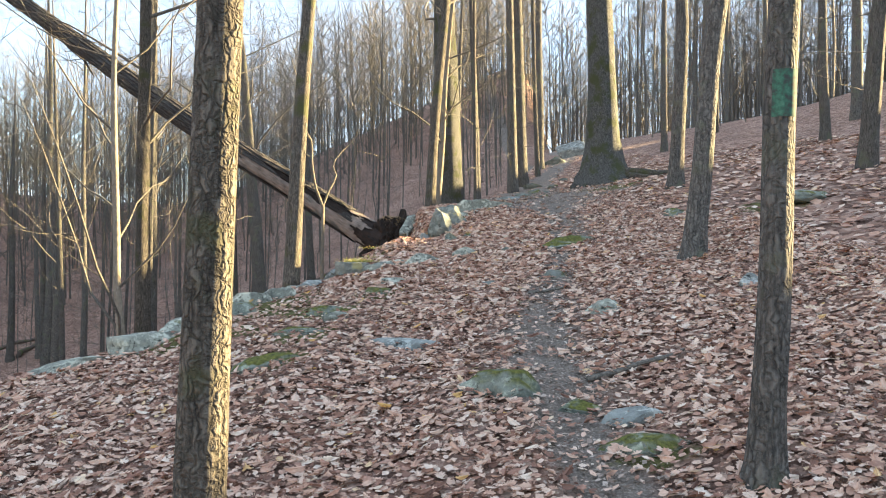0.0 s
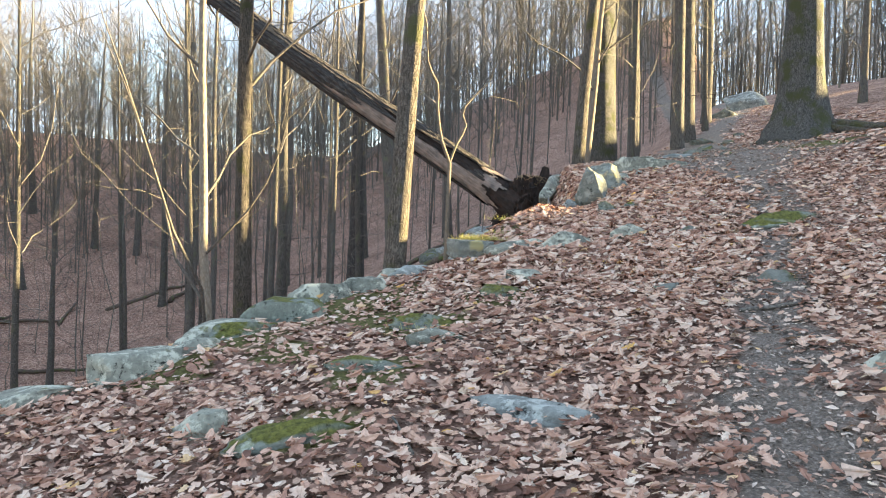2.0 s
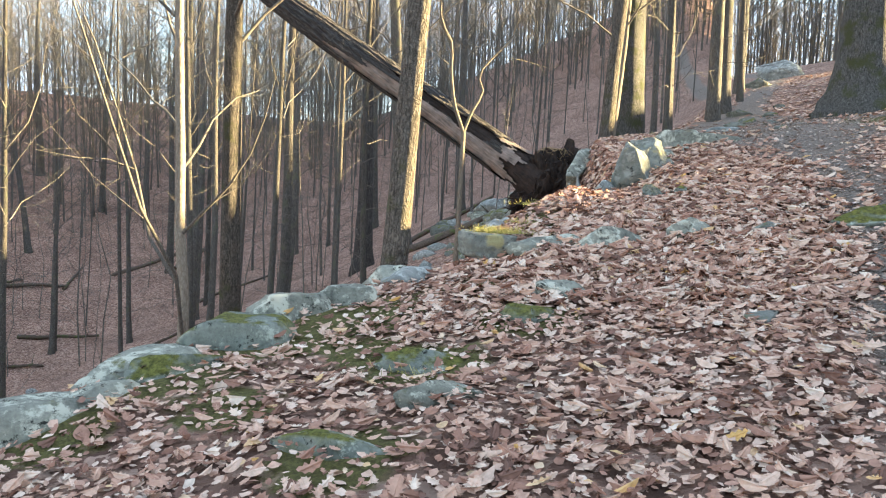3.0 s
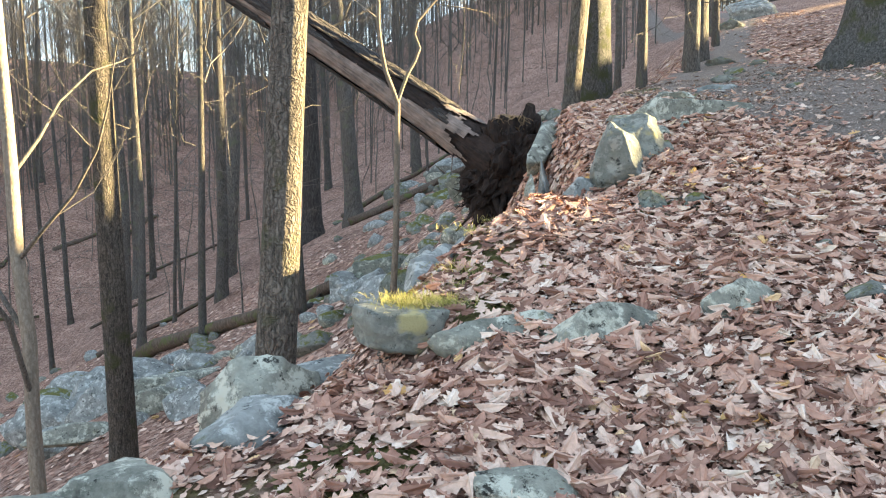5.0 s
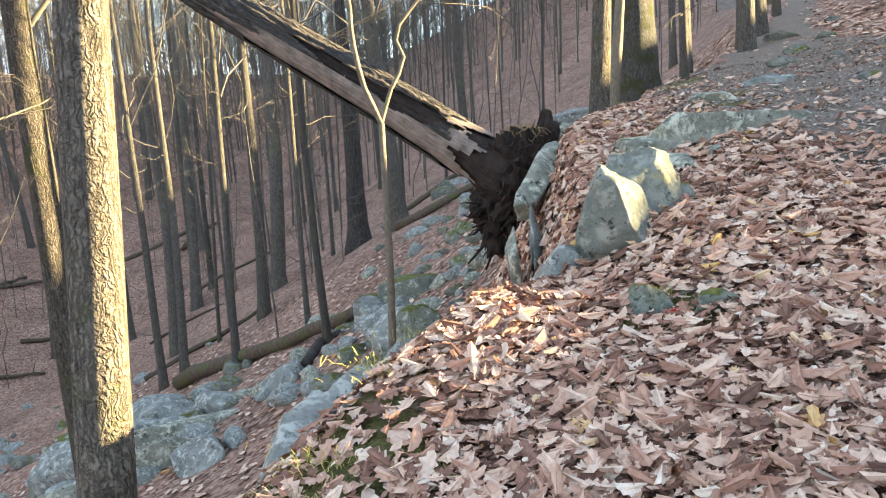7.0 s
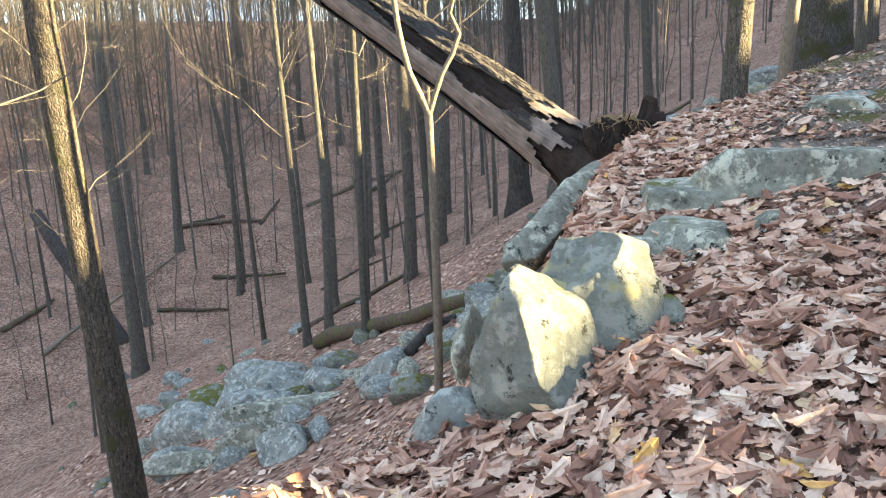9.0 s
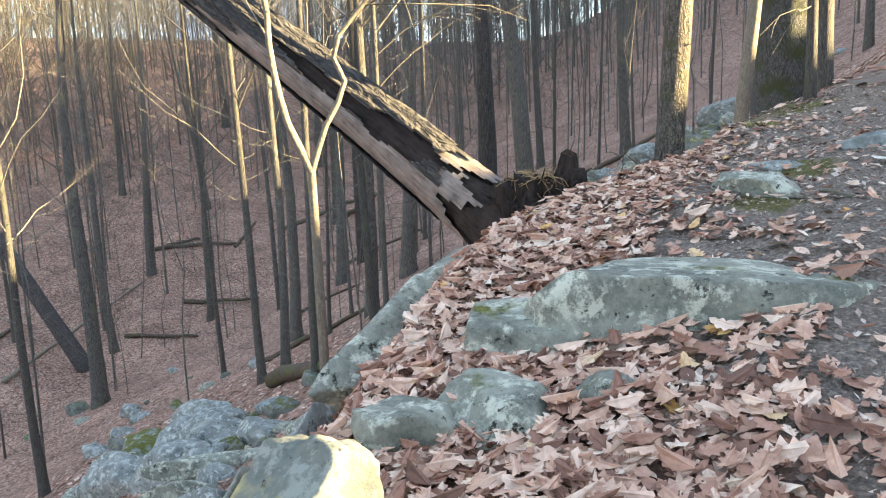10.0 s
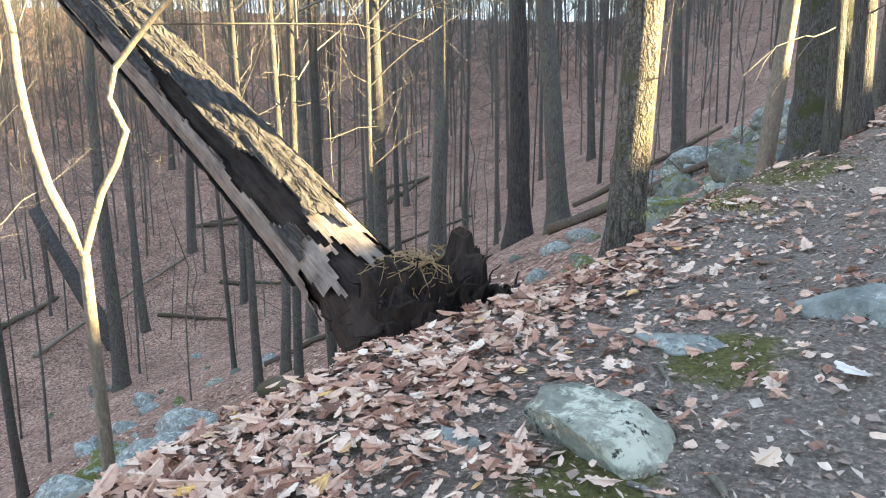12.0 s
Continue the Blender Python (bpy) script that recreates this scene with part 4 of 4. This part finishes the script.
for k in range(260):
    p = np.array((rng.uniform(.05, .42), rng.uniform(-.2, .25), .56 + rng.uniform(-.05, .1)))
    d = (rng.normal() * .9 + .2, rng.normal() * .9 - .3, rng.uniform(-.7, .15))
    sg.tube(wander(rng, p, d, rng.uniform(.10, .32), 5, .22, -.12), np.linspace(.0045, .002, 5), 3, False)
tagged(part("root_tangle", rg, ROOTS, fallen, "dangling broken roots"), kind="stuff")
tagged(part("root_mat", sg, STRAW, fallen, "straw-coloured mat of dry rootlets"), kind="stuff")
lg = Geo()
for q in (8.0, 10.5, 12.5, 14.5, 16.2):
    p = q * axis_d + np.array((0, 0, .03 * (q - 5) ** 1.3))
    ln = rng.uniform(2.5, 5)
    w_ = wander(rng, p, axis_d + rng.normal(size=3) * .5, ln, 8, .12)
    lg.tube(w_, np.linspace(.10, .02, 8), 7, False)
    sprout(rng, lg, w_, np.linspace(.10, .02, 8), 2, 6, .2, 4)
part("limb", lg, DEAD, fallen, "bare broken limbs")

# ---- forked sapling on the slope ----
sap = thing("sapling", (-2.82, 18.55, float(height(-2.82, 18.55))), "thin forked pale sapling on the slope below the rim", "sapling")
base_z = float(height(-2.82, 18.55))
R_ = np.array((.86, .51, 0))
U_ = np.array((0, 0, 1.0))
F_ = np.array((.10, -.08, 2.52 - base_z))
sg = Geo()


def smooth_line(pts, k):
    pts = np.array(pts, float)
    t = np.concatenate([[0], np.cumsum(np.linalg.norm(np.diff(pts, axis=0), axis=1))])
    u = np.linspace(0, t[-1], k)
    return np.stack([np.interp(u, t, pts[:, i]) for i in range(3)], 1)


sg.tube(smooth_line([(0, 0, -.3), (.02, 0, .6), (.08, -.04, 1.6), F_], 12), np.linspace(.055, .036, 12), 8, False, .1, rng)
left = smooth_line([F_, F_ - .2 * R_ + .48 * U_, F_ - .28 * R_ + 1.0 * U_, F_ - .27 * R_ + 1.45 * U_, F_ - .5 * R_ + 1.8 * U_, F_ - .55 * R_ + 2.6 * U_, F_ - .9 * R_ + 3.6 * U_], 18)
right = smooth_line([F_, F_ + .12 * R_ + .35 * U_, F_ + .33 * R_ + .7 * U_, F_ + .2 * R_ + 1.0 * U_, F_ + .5 * R_ + 1.35 * U_, F_ + .82 * R_ + 1.65 * U_, F_ + .9 * R_ + 2.4 * U_, F_ + 1.3 * R_ + 3.0 * U_], 18)
sg.tube(left, np.linspace(.034, .008, 18), 7, False, .1, rng)
sg.tube(right, np.linspace(.026, .006, 18), 7, False, .1, rng)
part("stem", sg, BARK_PALE, sap)
tg = Geo()
sprout(rng, tg, left, np.linspace(.034, .008, 18), 2, 10, .3, 4)
sprout(rng, tg, right, np.linspace(.026, .006, 18), 2, 9, .35, 4)
part("crown", tg, BARK_PALE, sap, "thin bare sunlit twigs")

# ---- fallen logs and sticks ----
def log(p, q, r, name="log", label="dark rotting log lying in the leaf litter", group="fallen logs", mat=None, seed=1, snags=1):
    rg_ = np.random.default_rng(seed)
    k = 9
    f = np.linspace(0, 1, k)
    xs, ys = p[0] + (q[0] - p[0]) * f, p[1] + (q[1] - p[1]) * f
    zs = np.interp(f, (0, 1), (float(height(*p)), float(height(*q))))
    zs = np.maximum(zs, height(xs, ys)) + r * .75
    pts = np.stack([xs, ys, zs], 1) + rg_.normal(size=(k, 3)) * r * .22
    e = thing(name, tuple(pts[0]), label, "log" if name == "log" else "branch", group)
    g = Geo()
    g.tube(pts - pts[0], np.linspace(r, r * .55, k), 9, True, .12, rg_)
    for c in range(snags):
        i = rg_.integers(2, k - 1)
        g.tube(wander(rg_, pts[i] - pts[0], (rg_.normal(), rg_.normal(), .25), r * rg_.uniform(4, 10), 5, .15), np.linspace(r * .3, r * .08, 5), 5, False)
    part("stem", g, mat or LOG, e)
    return e


log((-13.8, 31.5), (-5.5, 26.3), .25, seed=2, label="long dark log lying down among boulders", snags=1)
log((-6.4, 24.2), (-6.3, 28.4), .12, seed=3, mat=DEAD, label="grey broken log propped among boulders", snags=2)
for k, (p, q, r) in enumerate((((-40, 49.6), (-34.2, 50), .14), ((-47.4, 43.4), (-48.7, 48.5), .2), ((-43.7, 65.1), (-45.8, 70.7), .14), ((-49, 63), (-47.6, 65.2), .16), ((-37.3, 72), (-37.6, 78.6), .22), ((-42.2, 69.9), (-37.5, 78.8), .2), ((-40, 55), (-35, 57), .16), ((-27, 50), (-24, 53.5), .10),
                               ((-30, 60), (-26, 66), .14), ((-12, 50), (-7, 56), .16),
                               ((-9, 40), (-3, 44), .18), ((-50, 62), (-44, 66), .2), ((-18, 36), (-14, 38), .12))):
    log(p, q, r, seed=10 + k)
log((-41.6, 41.9), (-46.1, 57.5), .14, "branch", "long whitened dead branch lying in the valley", "", BARK_PALE, 33, 6)
# broken trunk leaning in the valley
snag = thing("snag", (-38.5, 45.0, float(height(-38.5, 45.0))), "broken leaning dead trunk in the valley leaf litter", "dead tree")
sn_g = Geo()
sn_g.tube(wander(np.random.default_rng(41), (.25, 0, -.4), (-4.9, -.7, 8.1), 9.8, 12, .02), np.linspace(.52, .36, 12), 12, True, .12, np.random.default_rng(42))
part("trunk", sn_g, DEAD, snag)
for k, (p, q, r) in enumerate((((1.0, 5.6), (1.75, 5.9), .022), ((.9, 8.6), (1.5, 8.75), .014), ((-.8, 6.5), (-1.0, 6.9), .010), ((1.15, 17.5), (1.35, 17.15), .012), ((1.0, 17.35), (1.3, 17.2), .010),
                               ((.85, 18.15), (1.0, 17.85), .009), ((-.05, 13.0), (.02, 12.2), .010), ((.1, 13.05), (.55, 13.35), .010), ((1.2, 11.2), (1.6, 10.9), .014), ((.3, 18.9), (.75, 19.1), .010),
                               ((.0, 19.5), (.6, 20.3), .014), ((-.9, 8.0), (-1.15, 8.35), .012), ((2.4, 9.9), (3.1, 9.8), .012))):
    log(p, q, r, "stick", "thin grey dead stick lying on the ground", "sticks on the ground", TWIG, 60 + k, 1)

# surface root of the large oak
rt = thing("tree_root", (4.15, 19.8, float(height(4.15, 19.8))), "long mossy surface root running from the large oak", "root")
g = Geo()
for k, (ex, ey, r0) in enumerate(((2.1, -.9, .15), (.9, -1.1, .12), (-.9, -.7, .14))):
    f = np.linspace(0, 1, 8)
    xs, ys = ex * f, ey * f
    zs = height(4.15 + xs, 19.8 + ys) - float(height(4.15, 19.8)) + .25 * (1 - f) ** 3 + .01
    g.tube(np.stack([xs, ys, zs], 1), r0 * (1 - f * .75), 8, False)
part("root", g, BARK_OAK, rt)

# ---- grass tufts ----
def tuft(x, y, z, count, spread, length, seed, label="tuft of yellow-green grass"):
    r2 = np.random.default_rng(seed)
    e = thing("grass_tuft", (x, y, z), label, "grass", "grass tufts")
    g = Geo()
    for _ in range(count):
        p = np.array((r2.normal() * spread, r2.normal() * spread * .7, 0))
        d = np.array((r2.normal() * .7, r2.normal() * .7, 1.0))
        q = wander(r2, p, d, length * r2.uniform(.5, 1.1), 4, .25, -.25)
        wv = np.array((.0007, .0007, 0)) * (1 + r2.random())
        v = np.concatenate([q - wv, q + wv])
        g.add(v, [np.array([(i, i + 1, i + 5, i + 4) for i in range(3)])])
    tagged(part("turf", g, GRASS, e), kind="stuff")


tuft(-1.2, 11.25, 1.33, 600, .09, .07, 1)
tuft(-1.03, 11.3, 1.33, 140, .06, .07, 2)
for k, (x, y, c, sp) in enumerate(((-1.0, 12.0, 260, .12), (-.95, 12.6, 220, .12), (-.85, 13.0, 150, .1), (.2, 13.25, 120, .06), (-1.05, 11.75, 200, .1), (-1.2, 8.6, 120, .1), (.3, 15.75, 60, .06), (-.6, 11.9, 80, .08), (.75, 20.6, 200, .2), (.2, 21.0, 200, .2))):
    tuft(x, y, float(height(x, y)), c, sp, .055, 10 + k)

# ---- fallen leaves ----
def leaf_shape(kind):
    """Half-outline of a lobed oak leaf, unit length: pairs of along, across."""
    lobes = ((0, .012), (.14, .02), (.22, .22), (.31, .15), (.43, .36), (.54, .19), (.66, .33), (.77, .15), (.88, .17), (1, .0))
    if kind == 1:
        lobes = ((0, .012), (.10, .03), (.22, .28), (.34, .16), (.48, .36), (.60, .17), (.72, .30), (.82, .13), (.92, .14), (1, .0))
    if kind == 2:
        lobes = ((0, .012), (.10, .08), (.22, .24), (.38, .33), (.52, .34), (.66, .29), (.78, .22), (.88, .13), (.95, .06), (1, .0))
    if kind == 3:
        lobes = ((0, .012), (.20, .015), (.26, .27), (.35, .18), (.46, .38), (.57, .21), (.71, .32), (.80, .16), (.91, .15), (1, .0))
    return np.array(lobes)


def leaf_mesh_data(kind, fold, curl):
    o_ = leaf_shape(kind)
    m = len(o_)
    rows = []
    for sgn in (1, -1):
        w = o_[:, 1] * (1 + .12 * sgn)
        rows.append(np.stack([o_[:, 0] - .5 + .03 * sgn * (w > .02), sgn * w * math.cos(fold), w * math.sin(fold) + curl * (o_[:, 0] - .5) ** 2 * 2 + .12 * curl * w], 1))
    a_, b_ = rows[0], rows[1][1:-1]
    v = np.concatenate([a_, b_])
    f = np.array([list(range(m))[::-1], [0] + list(range(m, 2 * m - 2)) + [m - 1]])
    return v, f


LEAVES = [leaf_mesh_data((0, 1, 3, 3, 0, 1, 2, 0)[k], fo, cu) for k, (fo, cu) in enumerate(((.1, .25), (.45, .5), (-.3, .45), (.2, -.4), (.65, .7), (.08, .15), (-.4, -.35), (.5, .3)))]


def scatter(rng, xs, ys, size, tilt, lift=.012, shapes=None):
    """World vertices and faces of one leaf on the ground at each spot."""
    g = Geo()
    n_ = len(xs)
    e = .06
    hz = height(xs, ys)
    sx, sy = (height(xs + e, ys) - hz) / e, (height(xs, ys + e) - hz) / e
    nrm = np.stack([-sx, -sy, np.ones(n_)], 1) + rng.normal(size=(n_, 3)) * tilt * np.array((1, 1, .2))
    nrm /= np.linalg.norm(nrm, axis=1)[:, None]
    a = rng.random(n_) * 6.283
    t = np.stack([np.cos(a), np.sin(a), np.zeros(n_)], 1)
    t -= nrm * (t * nrm).sum(1)[:, None]
    t /= np.linalg.norm(t, axis=1)[:, None]
    bvec = np.cross(nrm, t)
    shapes = shapes or LEAVES
    kinds = rng.integers(0, len(shapes), n_)
    org = np.stack([xs, ys, hz + lift + rng.random(n_) * .028], 1)
    for k, (v, f) in enumerate(shapes):
        w = np.where(kinds == k)[0]
        if not len(w):
            continue
        sc = size[w][:, None, None]
        P = org[w][:, None] + sc * (v[None, :, :1] * t[w][:, None] + v[None, :, 1:2] * bvec[w][:, None] + v[None, :, 2:] * nrm[w][:, None])
        F = f[None] + (np.arange(len(w)) * len(v))[:, None, None]
        g.add(P.reshape(-1, 3), [F.reshape(-1, f.shape[1])])
    return g


rng = np.random.default_rng(5)


def spots_in(n_, x0, x1, y0, y1):
    x, y = rng.uniform(x0, x1, n_), rng.uniform(y0, y1, n_)
    bare_ = np.clip(earth_share(x, y) * 1.25 - .15 + .35 * wobble(x, y, .8, 7.0), 0, .96)
    bare_ = np.maximum(bare_ * np.where(y > 16, np.clip((x - .15) / .35, 0, 1), 1), .8 * moss_share(x, y))
    ok = rng.random(n_) > bare_
    return x[ok], y[ok]


# broken and far leaves, more simply cut
SHREDS = [(np.array(((-.5, 0, .02), (-.25, -.2 * w_, 0), (.05, -.32 * w_, .06), (.5, .04, .02), (.12, .30 * w_, .08), (-.3, .24 * w_, .03))), np.array(((0, 1, 2, 3, 4, 5),))) for w_ in (.6, .9, 1.2, 1.5)]
zones = ((16000, -5.0, 4.2, 2.2, 10.5, .03, .085, .22), (36000, -5.2, 4.2, 1.0, 21.0, .035, .115, .24), (15000, -1.4, 1.7, 9, 19.5, .035, .085, .30), (9000, -1.4, 1.9, 9.5, 17.0, .085, .135, .30), (11000, 3.5, 12, 1, 28, .09, .17, .16), (10000, -4, 8, 19.5, 40, .07, .16, .16), (8000, -20, -1, 10, 36, .10, .20, .16))
fl = Geo()
for cnt, x0, x1, y0, y1, s0, s1, tl in zones:
    xs, ys = spots_in(cnt, x0, x1, y0, y1)
    gq = scatter(rng, xs, ys, rng.uniform(s0, s1, len(xs)), tl, .012, SHREDS if s1 > .15 else None)
    fl.add(np.concatenate(gq.v), gq.f)
for cnt, x0, x1, y0, y1 in ((76000, -5.2, 4.4, 1.5, 12.0), (52000, -1.9, 3.4, 9, 21)):
    xs, ys = spots_in(cnt, x0, x1, y0, y1)
    gq = scatter(rng, xs, ys, rng.uniform(.02, .062, len(xs)), .2, .004, SHREDS)
    fl.add(np.concatenate(gq.v), gq.f)
tagged(new("leaf_litter", fl.mesh("leaf_litter", LEAF, False)), "thick carpet of dry brown and pinkish oak leaves", "leaves", kind="stuff")

# the leaves nearest the trail's end, one by one
leaf_meshes = []
for v, f in LEAVES:
    g = Geo()
    g.add(v, [f])
    leaf_meshes.append(g.mesh("leaf", LEAF_ONE, False))
floor_ob = bpy.data.objects["ground"]
for k in range(290):
    x, y = rng.uniform(-.25, 1.6), rng.uniform(16.3, 19.0)
    if earth_share(np.array(x), np.array(y)) > .2 + .6 * rng.random():
        continue
    ob = new("leaf", leaf_meshes[k % len(leaf_meshes)])
    ob.parent = floor_ob
    sc = rng.uniform(.05, .105)
    ob.matrix_basis = pose(x, y, float(height(x, y)) + .04, rng.normal() * 20, rng.normal() * 20, rng.random() * 360) @ Matrix.Scale(sc, 4)

# bits of leaf, bark and stone on the trodden earth
CRUMBS = [(np.array(((-.5, 0, 0), (0, -w_, .05), (.5, .05, 0), (.05, w_, .12))), np.array(((0, 1, 2, 3),))) for w_ in (.06, .12, .25, .4)]
n_ = 130000
xs, ys = rng.uniform(-.9, 3.4, n_), rng.uniform(3, 23, n_)
ok = earth_share(xs, ys) > .15 + .25 * rng.random(n_)
xs, ys = xs[ok], ys[ok]
gq = scatter(rng, xs, ys, .008 + .042 * rng.random(len(xs)) ** 3, .35, .002, CRUMBS)
tagged(new("litter_bits", gq.mesh("litter_bits", CHIP, False)), "crumbs of leaf, bark and grit on trodden earth", "litter", kind="stuff")

# two leaves that stand out
for x, y, sc, rz, tone, lb in ((1.45, 18.12, .13, 150, (.80, .74, .68), "large pale dried leaf on bare earth"), (.22, 12.95, .11, 40, (.42, .05, .03), "bright red fallen leaf beside small stones"), (1.30, 17.55, .12, 70, (.72, .55, .42), "tan dried leaf on bare earth"), (.95, 17.30, .10, 200, (.70, .52, .42), "tan dried leaf on bare earth")):
    mt, n, l, b = material("leaf_tone", 0.6)
    _, o = stretched(n, l, (1, 1, 1))
    l.new(ramp_node(n, l, noise_node(n, l, o, 5, 5), ((.3, tuple(c * .72 for c in tone)), (.65, tone))), b.inputs["Base Color"])
    g = Geo()
    v, f = leaf_mesh_data(3, .15, .3)
    g.add(v * sc, [f])
    ob = new("oak_leaf", g.mesh("oak_leaf", mt, False))
    ob.matrix_basis = pose(x, y, float(height(x, y)) + .02, 4, -3, rz)
    tagged(ob, lb, "leaf")
